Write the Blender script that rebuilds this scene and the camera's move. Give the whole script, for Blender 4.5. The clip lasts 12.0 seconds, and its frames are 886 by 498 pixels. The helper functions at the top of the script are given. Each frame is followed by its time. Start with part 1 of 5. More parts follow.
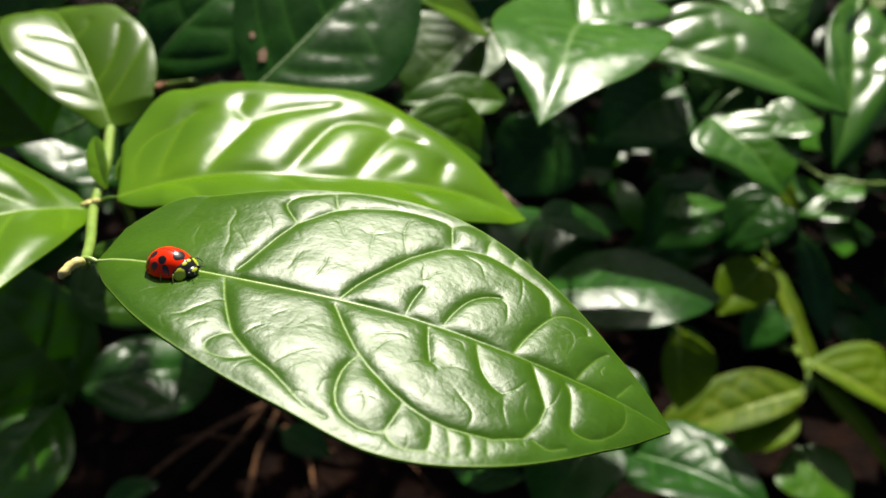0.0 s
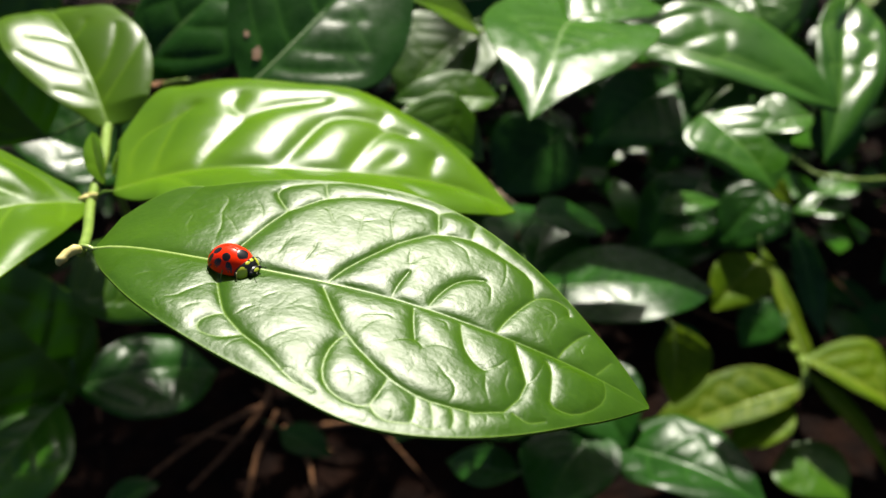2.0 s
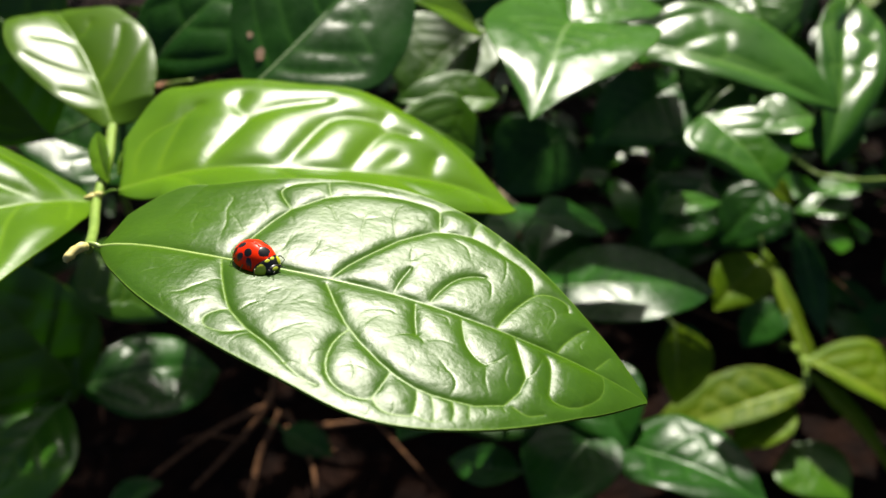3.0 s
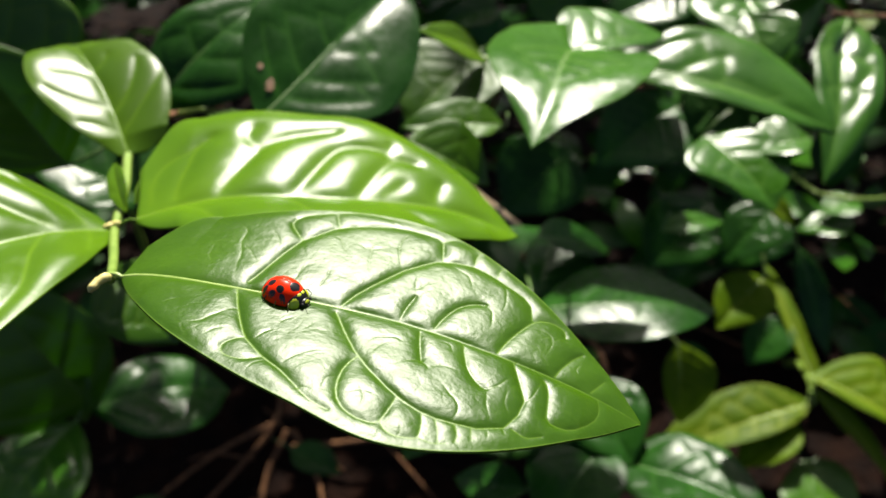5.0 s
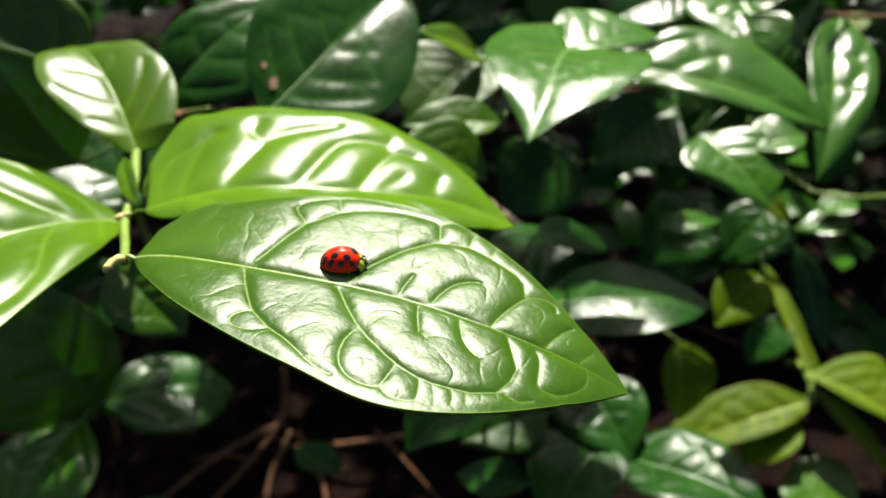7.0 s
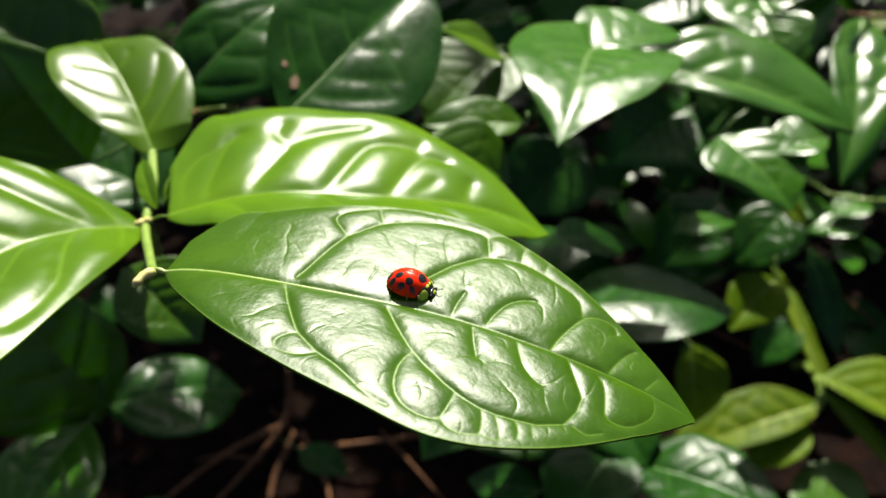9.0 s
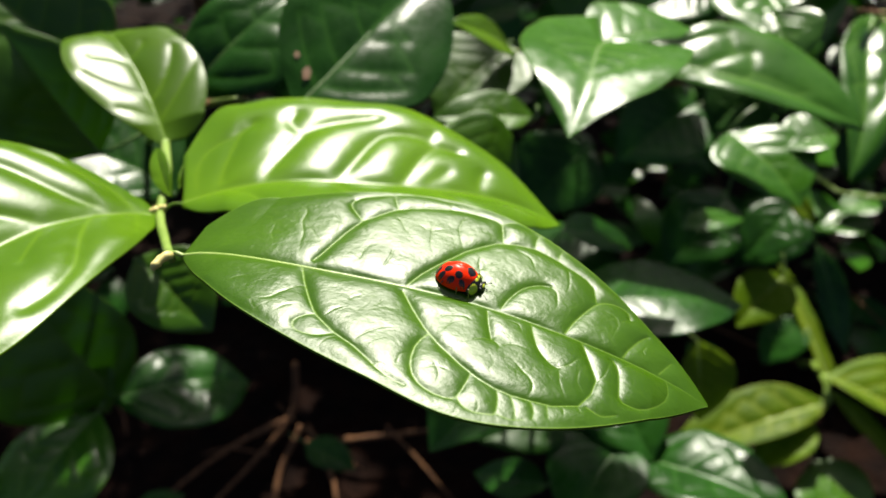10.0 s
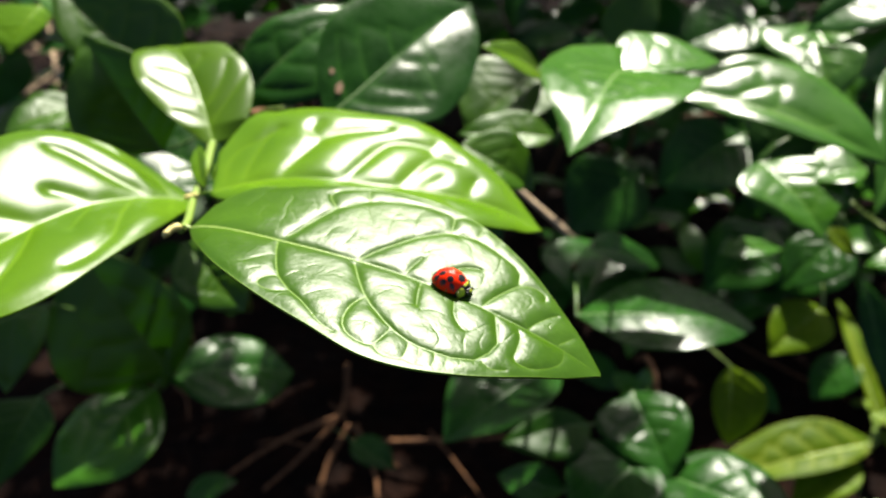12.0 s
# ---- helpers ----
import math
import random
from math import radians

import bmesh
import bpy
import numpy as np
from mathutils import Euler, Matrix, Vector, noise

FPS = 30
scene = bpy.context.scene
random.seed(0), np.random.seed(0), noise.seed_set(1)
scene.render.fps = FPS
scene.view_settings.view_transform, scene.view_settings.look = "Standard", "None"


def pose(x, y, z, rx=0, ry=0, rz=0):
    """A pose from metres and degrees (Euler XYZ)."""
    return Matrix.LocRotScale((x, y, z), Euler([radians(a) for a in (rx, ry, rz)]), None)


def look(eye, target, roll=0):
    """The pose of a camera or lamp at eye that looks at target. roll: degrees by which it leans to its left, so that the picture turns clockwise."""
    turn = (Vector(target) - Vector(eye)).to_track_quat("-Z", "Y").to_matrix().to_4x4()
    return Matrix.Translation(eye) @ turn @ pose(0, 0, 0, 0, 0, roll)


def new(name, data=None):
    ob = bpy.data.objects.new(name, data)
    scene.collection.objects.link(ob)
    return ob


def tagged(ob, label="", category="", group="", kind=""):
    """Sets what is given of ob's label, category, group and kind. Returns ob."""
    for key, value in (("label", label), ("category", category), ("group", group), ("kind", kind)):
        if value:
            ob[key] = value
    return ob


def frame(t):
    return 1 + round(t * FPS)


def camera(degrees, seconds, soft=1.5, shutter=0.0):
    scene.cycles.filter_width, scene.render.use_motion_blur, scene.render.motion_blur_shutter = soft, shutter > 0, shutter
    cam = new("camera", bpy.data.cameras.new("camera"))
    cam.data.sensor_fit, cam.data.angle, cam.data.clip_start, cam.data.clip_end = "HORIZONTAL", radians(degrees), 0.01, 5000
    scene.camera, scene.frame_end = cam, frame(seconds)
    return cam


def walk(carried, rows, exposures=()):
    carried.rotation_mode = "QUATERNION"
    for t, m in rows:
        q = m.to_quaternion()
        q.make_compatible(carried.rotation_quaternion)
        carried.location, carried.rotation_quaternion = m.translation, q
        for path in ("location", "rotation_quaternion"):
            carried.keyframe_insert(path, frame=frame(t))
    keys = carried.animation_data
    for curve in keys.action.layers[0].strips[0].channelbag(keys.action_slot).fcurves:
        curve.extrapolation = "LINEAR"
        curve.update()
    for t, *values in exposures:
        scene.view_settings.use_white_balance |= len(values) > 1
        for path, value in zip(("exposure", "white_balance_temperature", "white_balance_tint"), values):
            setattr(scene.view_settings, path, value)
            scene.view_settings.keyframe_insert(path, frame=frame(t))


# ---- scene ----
cam = camera(57.0, 12.0, soft=1.5)
cam.data.dof.use_dof, cam.data.dof.focus_distance, cam.data.dof.aperture_fstop = True, 0.118, 22.0
# seconds, eye in metres, turn in degrees
PATH = [
    (0, 0.00000, -0.00000, 0.60000, 50.006, 0.001, -0.003),
    (0.5, 0.00125, -0.00274, 0.59860, 50.089, 0.093, 0.112),
    (1, 0.00052, -0.00378, 0.59950, 50.180, 0.130, -0.077),
    (1.5, 0.00121, -0.00396, 0.59874, 50.204, 0.112, -0.116),
    (2, 0.00216, -0.00475, 0.60040, 50.196, 0.321, -0.287),
    (2.5, 0.00236, -0.00520, 0.60103, 50.175, 0.419, -0.248),
    (4.5, 0.00203, -0.01148, 0.60492, 51.240, 0.371, 0.134),
    (5, 0.00284, -0.01081, 0.60735, 51.449, 0.865, 0.025),
    (5.5, 0.00210, -0.01264, 0.60615, 51.386, 1.007, 0.228),
    (6, 0.00226, -0.01530, 0.60615, 51.615, 1.061, 0.173),
    (6.5, 0.00261, -0.01726, 0.60667, 51.730, 1.031, 0.224),
    (7, 0.00390, -0.01918, 0.60816, 51.925, 1.251, -0.037),
    (9, -0.00528, -0.01028, 0.60553, 51.618, 0.769, 0.031),
    (9.5, -0.00914, -0.00765, 0.60349, 51.468, 0.618, 0.147),
    (10, -0.00692, -0.01248, 0.60460, 51.478, 0.679, 0.557),
    (10.5, -0.00203, -0.01771, 0.60770, 51.720, 1.001, 0.877),
    (11, 0.00293, -0.02262, 0.60752, 51.798, 0.927, 1.963),
    (11.5, 0.01152, -0.02784, 0.60959, 52.246, 1.313, 4.080),
    (12, 0.01897, -0.03666, 0.61581, 53.076, 1.463, 7.050),
]
walk(cam, [(t, pose(x, y, z, rx, ry, rz)) for t, x, y, z, rx, ry, rz in PATH], [(0.0, 0.72), (2.5, 0.84), (5.0, 0.95), (7.0, 1.05), (9.0, 0.94), (10.0, 0.94), (12.0, 1.28)])

# ---- light ----
SUN_HEIGHT, SUN_AZIMUTH = 44.0, -7.0  # degrees above the horizon; degrees from +y towards -x
world = bpy.data.worlds.new("sky")
scene.world = world
world.use_nodes = True
wn = world.node_tree.nodes
sky = wn.new("ShaderNodeTexSky")
sky.sky_type, sky.sun_disc = "NISHITA", False
sky.sun_elevation, sky.sun_rotation = radians(SUN_HEIGHT), radians(-SUN_AZIMUTH)
sky.air_density, sky.dust_density, sky.ozone_density = 0.6, 3.0, 0.6
wn["Background"].inputs["Strength"].default_value = 0.056
world.node_tree.links.new(sky.outputs["Color"], wn["Background"].inputs["Color"])
sun_data = bpy.data.lights.new("sun", "SUN")
sun_data.energy, sun_data.angle, sun_data.color = 5.0, radians(0.6), (1.0, 0.95, 0.82)
sun = new("sun", sun_data)
el, az = radians(SUN_HEIGHT), radians(SUN_AZIMUTH)
SUN_WAY = Vector((-math.sin(az) * math.cos(el), math.cos(az) * math.cos(el), math.sin(el)))
sun.matrix_basis = look(SUN_WAY * 3, (0, 0, 0))


# ---- materials ----
def nodes_of(name):
    m = bpy.data.materials.new(name)
    m.use_nodes = True
    nt = m.node_tree
    return m, nt, nt.nodes, nt.nodes["Principled BSDF"]


def mix_colour(nt, fac, a, b):
    mx = nt.nodes.new("ShaderNodeMix")
    mx.data_type = "RGBA"
    for sock, val in ((mx.inputs[0], fac), (mx.inputs[6], a), (mx.inputs[7], b)):
        if hasattr(val, "is_output"):
            nt.links.new(val, sock)
        elif isinstance(val, tuple):
            sock.default_value = (*val, 1)
        else:
            sock.default_value = val
    return mx.outputs[2]


def noise_of(nt, scale, detail=3.0, low=0.35, high=0.65, coord="Object"):
    tc = nt.nodes.new("ShaderNodeTexCoord")
    n = nt.nodes.new("ShaderNodeTexNoise")
    n.inputs["Scale"].default_value, n.inputs["Detail"].default_value = scale, detail
    nt.links.new(tc.outputs[coord], n.inputs["Vector"])
    r = nt.nodes.new("ShaderNodeMapRange")
    r.inputs[1].default_value, r.inputs[2].default_value = low, high
    nt.links.new(n.outputs["Fac"], r.inputs[0])
    return r.outputs[0]


def leaf_material(name, light, dark, vein, rough, through_colour, share, bump=0.15, rough_spread=0.12, gloss=0.55):
    """Waxy leaf: two greens in soft blotches, paler veins, fine grain in the gloss, some light let through."""
    m, nt, nd, p = nodes_of(name)
    blotch = noise_of(nt, 45.0)
    colour = mix_colour(nt, blotch, light, dark)
    speck = noise_of(nt, 700.0, 2.0, 0.3, 0.75)
    sm = nd.new("ShaderNodeMath")
    sm.operation = "MULTIPLY"
    sm.inputs[1].default_value = 0.35
    nt.links.new(speck, sm.inputs[0])
    colour = mix_colour(nt, sm.outputs[0], colour, dark)
    info = nd.new("ShaderNodeObjectInfo")
    hue = nd.new("ShaderNodeHueSaturation")
    vr = nd.new("ShaderNodeMapRange")
    vr.inputs[3].default_value, vr.inputs[4].default_value = 0.8, 1.2
    nt.links.new(info.outputs["Random"], vr.inputs[0])
    nt.links.new(vr.outputs[0], hue.inputs["Value"])
    nt.links.new(colour, hue.inputs["Color"])
    at = nd.new("ShaderNodeAttribute")
    at.attribute_name = "vein"
    colour = mix_colour(nt, at.outputs["Fac"], hue.outputs["Color"], vein)
    nt.links.new(colour, p.inputs["Base Color"])
    shine = mix_colour(nt, at.outputs["Fac"], (0.1 * gloss, 0.1 * gloss, 0.1 * gloss), (0.035 * gloss, 0.035 * gloss, 0.035 * gloss))
    rr = nd.new("ShaderNodeMapRange")
    rr.inputs[3].default_value, rr.inputs[4].default_value = rough, rough + rough_spread
    nt.links.new(noise_of(nt, 260.0, 4.0), rr.inputs[0])
    nt.links.new(rr.outputs[0], p.inputs["Roughness"])
    p.inputs["Specular IOR Level"].default_value = 0.06
    wax = nd.new("ShaderNodeBsdfAnisotropic")
    wax.distribution = "BECKMANN"
    nt.links.new(shine, wax.inputs["Color"])
    nt.links.new(rr.outputs[0], wax.inputs["Roughness"])
    b = nd.new("ShaderNodeBump")
    b.inputs["Strength"].default_value, b.inputs["Distance"].default_value = bump, 0.0004
    nt.links.new(noise_of(nt, 900.0, 4.0, 0.0, 1.0), b.inputs["Height"])
    nt.links.new(b.outputs[0], p.inputs["Normal"])
    nt.links.new(b.outputs[0], wax.inputs["Normal"])
    tr = nd.new("ShaderNodeBsdfTranslucent")
    tr.inputs["Color"].default_value = (*through_colour, 1)
    ms = nd.new("ShaderNodeMixShader")
    ms.inputs[0].default_value = share
    nt.links.new(p.outputs[0], ms.inputs[1])
    nt.links.new(tr.outputs[0], ms.inputs[2])
    waxed = nd.new("ShaderNodeAddShader")
    nt.links.new(ms.outputs[0], waxed.inputs[0])
    nt.links.new(wax.outputs[0], waxed.inputs[1])
    nt.links.new(waxed.outputs[0], nd["Material Output"].inputs["Surface"])
    return m


def plain_material(name, a, b, rough, scale=200.0, bump=0.2, depth=0.0004, metal=0.0, spec=0.5):
    m, nt, nd, p = nodes_of(name)
    nt.links.new(mix_colour(nt, noise_of(nt, scale, 4.0), a, b), p.inputs["Base Color"])
    p.inputs["Roughness"].default_value, p.inputs["Metallic"].default_value = rough, metal
    p.inputs["Specular IOR Level"].default_value = spec
    bp = nd.new("ShaderNodeBump")
    bp.inputs["Strength"].default_value, bp.inputs["Distance"].default_value = bump, depth
    nt.links.new(noise_of(nt, scale * 2.5, 5.0, 0.0, 1.0), bp.inputs["Height"])
    nt.links.new(bp.outputs[0], p.inputs["Normal"])
    return m


FRONT_LEAF = leaf_material("front leaf", (0.043, 0.106, 0.0010), (0.028, 0.076, 0.0007), (0.15, 0.26, 0.03), 0.382, (0.24, 0.44, 0.003), 0.11, 0.2, 0.05, 0.285)
YOUNG_LEAF = leaf_material("young leaf", (0.093, 0.195, 0.003), (0.062, 0.145, 0.002), (0.13, 0.245, 0.008), 0.30, (0.36, 0.55, 0.01), 0.18, 0.05, 0.05, 0.175)
MID_GLOSS = leaf_material("glossy green leaf", (0.044, 0.142, 0.009), (0.027, 0.100, 0.006), (0.12, 0.25, 0.04), 0.27, (0.12, 0.3, 0.01), 0.14, 0.06, 0.08, 0.24)
MID_LEAF = leaf_material("green leaf", (0.06, 0.155, 0.005), (0.035, 0.105, 0.004), (0.11, 0.2, 0.02), 0.40, (0.2, 0.42, 0.01), 0.3, 0.08, 0.08, 0.22)
# dark leaf greens, taken lower still: some of the background's shade is in them
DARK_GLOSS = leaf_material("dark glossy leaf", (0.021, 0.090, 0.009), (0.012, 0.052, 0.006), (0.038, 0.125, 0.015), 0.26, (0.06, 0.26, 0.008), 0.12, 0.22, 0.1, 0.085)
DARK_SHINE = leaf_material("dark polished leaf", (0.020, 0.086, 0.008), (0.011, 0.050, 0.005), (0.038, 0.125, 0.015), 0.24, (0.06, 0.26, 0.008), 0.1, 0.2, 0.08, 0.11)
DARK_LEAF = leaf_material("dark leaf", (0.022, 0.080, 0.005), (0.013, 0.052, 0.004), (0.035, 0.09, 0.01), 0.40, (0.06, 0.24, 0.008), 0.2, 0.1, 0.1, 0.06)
YELLOW_LEAF = leaf_material("yellow-green leaf", (0.110, 0.185, 0.002), (0.070, 0.135, 0.0015), (0.28, 0.33, 0.04), 0.45, (0.28, 0.40, 0.01), 0.3, 0.08, 0.1, 0.02)
STEM_GREEN = plain_material("green stem", (0.22, 0.33, 0.05), (0.15, 0.25, 0.03), 0.42, 300.0)
MIDRIB_PALE = plain_material("pale midrib", (0.34, 0.46, 0.12), (0.26, 0.38, 0.08), 0.4, 400.0)
YOUNG_CORD = plain_material("young midrib", (0.17, 0.30, 0.02), (0.13, 0.25, 0.015), 0.5, 400.0)
MIDRIB_GREEN = plain_material("green midrib", (0.10, 0.19, 0.04), (0.07, 0.14, 0.025), 0.4, 400.0)
BUD_YELLOW = plain_material("yellow bud", (0.72, 0.62, 0.25), (0.55, 0.46, 0.12), 0.55, 500.0)
BARK = plain_material("bark", (0.20, 0.085, 0.028), (0.09, 0.036, 0.012), 0.85, 160.0, 0.7, 0.001)
DRY_TWIG = plain_material("dry twig", (0.58, 0.43, 0.27), (0.42, 0.29, 0.16), 0.7, 250.0, 0.4, 0.0005)
# brown soil lowered to near black: the shade under the shrub is in the colour
SHADED_SOIL = plain_material("soil", (0.009, 0.0024, 0.0006), (0.003, 0.0008, 0.0003), 0.95, 35.0, 0.8, 0.01, spec=0.1)
DEAD_LEAF = plain_material("dead leaf", (0.30, 0.17, 0.08), (0.14, 0.07, 0.035), 0.7, 90.0, 0.4, 0.001)
SHELL_RED = plain_material("red shell", (0.95, 0.030, 0.002), (0.92, 0.022, 0.001), 0.30, 500.0, 0.0, spec=0.13)
SHELL_BLACK = plain_material("black shell", (0.006, 0.006, 0.006), (0.012, 0.01, 0.009), 0.3, 500.0, 0.05)
SHELL_YELLOW = plain_material("yellow shell", (0.58, 0.60, 0.03), (0.45, 0.52, 0.03), 0.35, 500.0, 0.05)
LEG_YELLOW = plain_material("yellow leg", (0.28, 0.28, 0.04), (0.1, 0.09, 0.02), 0.4, 900.0, 0.05)


# ---- building ----
def frame_of(base, axis, normal):
    """A pose at base with x along axis and z near normal."""
    a = Vector(axis).normalized()
    n = Vector(normal)
    n = (n - a * n.dot(a)).normalized()
    s = n.cross(a)
    return Matrix(((a.x, s.x, n.x, base[0]), (a.y, s.y, n.y, base[1]), (a.z, s.z, n.z, base[2]), (0, 0, 0, 1)))


def mesh_object(name, verts, faces, material, parent=None, world_pose=None, label="", smooth=True):
    me = bpy.data.meshes.new(name)
    me.from_pydata([tuple(map(float, v)) for v in verts], [], faces)
    me.materials.append(material)
    if smooth:
        me.polygons.foreach_set("use_smooth", np.ones(len(me.polygons), bool))
    me.update()
    ob = new(name, me)
    if world_pose is None:
        world_pose = Matrix.Identity(4)
    if parent is not None:
        ob.parent = parent
        ob.matrix_basis = full_pose(parent).inverted() @ world_pose
    else:
        ob.matrix_basis = world_pose
    if label:
        tagged(ob, label=label)
    return ob


def full_pose(ob):
    m = ob.matrix_basis.copy()
    while ob.parent is not None:
        ob = ob.parent
        m = ob.matrix_basis @ m
    return m


def thing(name, place, label, category, group="", kind=""):
    ob = new(name)
    ob.matrix_basis = Matrix.Translation(place)
    ob.empty_display_size = 0.01
    return tagged(ob, label, category, group, kind)


def smooth_path(points, n):
    """n + 1 points on a smooth curve through the given points."""
    p = np.array(points, float)
    k = len(p)
    ext = np.vstack([2 * p[0] - p[1], p, 2 * p[-1] - p[-2]])
    out = []
    for u in np.linspace(0, k - 1, n + 1):
        i = min(int(u), k - 2)
        f = u - i
        a, b, c, d = ext[i:i + 4]
        out.append(0.5 * (2 * b + (c - a) * f + (2 * a - 5 * b + 4 * c - d) * f * f + (3 * b - a - 3 * c + d) * f ** 3))
    return np.array(out)


def tube(points, radii, sides=8, bumps=0.0, seed=0):
    """Vertices and faces of a closed tapered tube along points."""
    p = np.array(points, float)
    n = len(p)
    r = np.interp(np.linspace(0, 1, n), np.linspace(0, 1, len(radii)), radii)
    rng = np.random.default_rng(seed)
    verts, faces = [], []
    ref = np.array([0.31, 0.17, 0.93])
    for i in range(n):
        t = p[min(i + 1, n - 1)] - p[max(i - 1, 0)]
        t /= np.linalg.norm(t) + 1e-12
        u = np.cross(t, ref)
        u /= np.linalg.norm(u) + 1e-12
        w = np.cross(t, u)
        for k in range(sides):
            an = 2 * math.pi * k / sides
            rr = r[i] * (1 + bumps * rng.uniform(-1, 1))
            verts.append(p[i] + rr * (math.cos(an) * u + math.sin(an) * w))
    for i in range(n - 1):
        for k in range(sides):
            a, b = i * sides + k, i * sides + (k + 1) % sides
            faces.append((a, b, b + sides, a + sides))
    faces.append(tuple(reversed(range(sides))))
    faces.append(tuple(range((n - 1) * sides, n * sides)))
    return verts, faces


STATIONS = (0, 0.05, 0.15, 0.3, 0.45, 0.6, 0.75, 0.9, 1)
PROFILES = {
    "ovate": (0.03, 0.28, 0.66, 0.96, 1.0, 0.90, 0.68, 0.30, 0.0),
    "elliptic": (0.03, 0.22, 0.55, 0.88, 1.0, 0.97, 0.80, 0.40, 0.0),
    "cordate": (0.25, 0.72, 0.97, 1.0, 0.90, 0.72, 0.46, 0.17, 0.0),
    "strap": (0.5, 0.8, 0.95, 1.0, 1.0, 0.95, 0.8, 0.5, 0.0),
}


def width_at(s, values):
    """Smooth half width along the blade."""
    x, y = np.array(STATIONS, float), np.array(values, float)
    d = np.gradient(y, x)
    i = np.clip(np.searchsorted(x, s, side="right") - 1, 0, len(x) - 2)
    h = x[i + 1] - x[i]
    f = (s - x[i]) / h
    out = (2 * f ** 3 - 3 * f ** 2 + 1) * y[i] + (f ** 3 - 2 * f ** 2 + f) * h * d[i] + (3 * f ** 2 - 2 * f ** 3) * y[i + 1] + (f ** 3 - f ** 2) * h * d[i + 1]
    return np.maximum(out, 0)


def blade(name, length, left, right, material, relief, ns=44, nv=24, fold=(12, 12), arch=0.05, bend=(0, 0), lobe=(0.0, 0.0), thick=0.0003, wave=0.0, seed=0, arch_peak=0.5, tip_curl=0.0, notch=0.0, plateau=2.0, cup=0.25, blunt=0.14):
    """Mesh of one leaf blade, base at the origin, tip along +x, left side +y, with an upper and a lower skin.
    relief(s, v, x, y) gives height and vein strength. Returns the mesh and the midrib's height as a function."""
    rng = np.random.default_rng(seed)
    s = np.linspace(0, 1, ns + 1) ** 0.9
    v = np.linspace(-1, 1, 2 * nv + 1)
    v = np.sign(v) * np.abs(v) ** 0.9
    S, V = np.meshgrid(s, v, indexing="ij")
    W = np.where(V > 0, width_at(S, left), width_at(S, right))
    centre = length * sum(b * np.sin((k + 1) * math.pi * S) for k, b in enumerate(bend))
    off = W * V
    X = length * S - np.where(V > 0, lobe[0], lobe[1]) * length * np.abs(V) ** 1.5 * (1 - S) ** 6
    X = X - notch * length * (1 - np.abs(V)) ** 1.5 * S ** 8 - (blunt * length * np.abs(V) ** 2.5 * S ** 8 if notch else 0)

    def rise(q):
        q = np.asarray(q, float)
        g = np.where(q < arch_peak, q / (2 * arch_peak), 0.5 + (q - arch_peak) / (2 * (1 - arch_peak)))
        return length * (arch * (1 - np.abs(2 * g - 1) ** plateau) - tip_curl * q ** 4)

    fl = np.where(V > 0, math.tan(radians(fold[0])), math.tan(radians(fold[1])))
    top = np.maximum(W.max(), 1e-6)
    fade = np.clip(np.sin(math.pi * np.clip(S, 0, 1)) * 3, 0, 1)
    Z = rise(S) + fl * np.abs(off) * (1 - cup * np.abs(off) / top) * fade
    ph = rng.uniform(0, 6.28, 4)
    Z = Z + wave * length * np.abs(V) ** 2 * (np.sin(9 * S + ph[0] + 1.5 * np.sign(V)) + 0.5 * np.sin(21 * S + ph[1] - np.sign(V)))
    h, vein = relief(S, V, length * S, off)
    Z = Z + h
    Y = off + centre
    n1, n2 = S.shape
    upper = np.stack([X, Y, Z], -1).reshape(-1, 3)
    lower = upper - [0, 0, thick]
    edge = np.zeros((n1, n2), bool)
    edge[0], edge[-1], edge[:, 0], edge[:, -1] = True, True, True, True
    idx = np.arange(n1 * n2).reshape(n1, n2)
    low = idx + n1 * n2
    q = np.stack([idx[:-1, :-1], idx[1:, :-1], idx[1:, 1:], idx[:-1, 1:]], -1).reshape(-1, 4)
    ql = np.stack([low[:-1, :-1], low[:-1, 1:], low[1:, 1:], low[1:, :-1]], -1).reshape(-1, 4)
    ring = np.concatenate([idx[:, 0], idx[-1, 1:], idx[-2::-1, -1], idx[0, -2:0:-1]])
    nxt = np.roll(ring, -1)
    qe = np.stack([ring, ring + n1 * n2, nxt + n1 * n2, nxt], -1)
    faces = np.concatenate([q, ql, qe])
    me = bpy.data.meshes.new(name)
    me.vertices.add(2 * n1 * n2)
    me.vertices.foreach_set("co", np.concatenate([upper, lower]).astype(np.float32).ravel())
    me.loops.add(faces.size)
    me.loops.foreach_set("vertex_index", faces.astype(np.int32).ravel())
    me.polygons.add(len(faces))
    me.polygons.foreach_set("loop_start", np.arange(0, faces.size, 4, dtype=np.int32))
    me.polygons.foreach_set("use_smooth", np.ones(len(faces), bool))
    me.materials.append(material)
    at = me.attributes.new("vein", "FLOAT", "POINT")
    at.data.foreach_set("value", np.concatenate([vein.ravel(), vein.ravel()]).astype(np.float32))
    me.update(calc_edges=True)
    me.validate()

    def spine(q, lift=0.0):
        q = np.asarray(q, float)
        return np.stack([length * q, length * sum(b * np.sin((k + 1) * math.pi * q) for k, b in enumerate(bend)), rise(q) + lift], -1)

    return me, spine


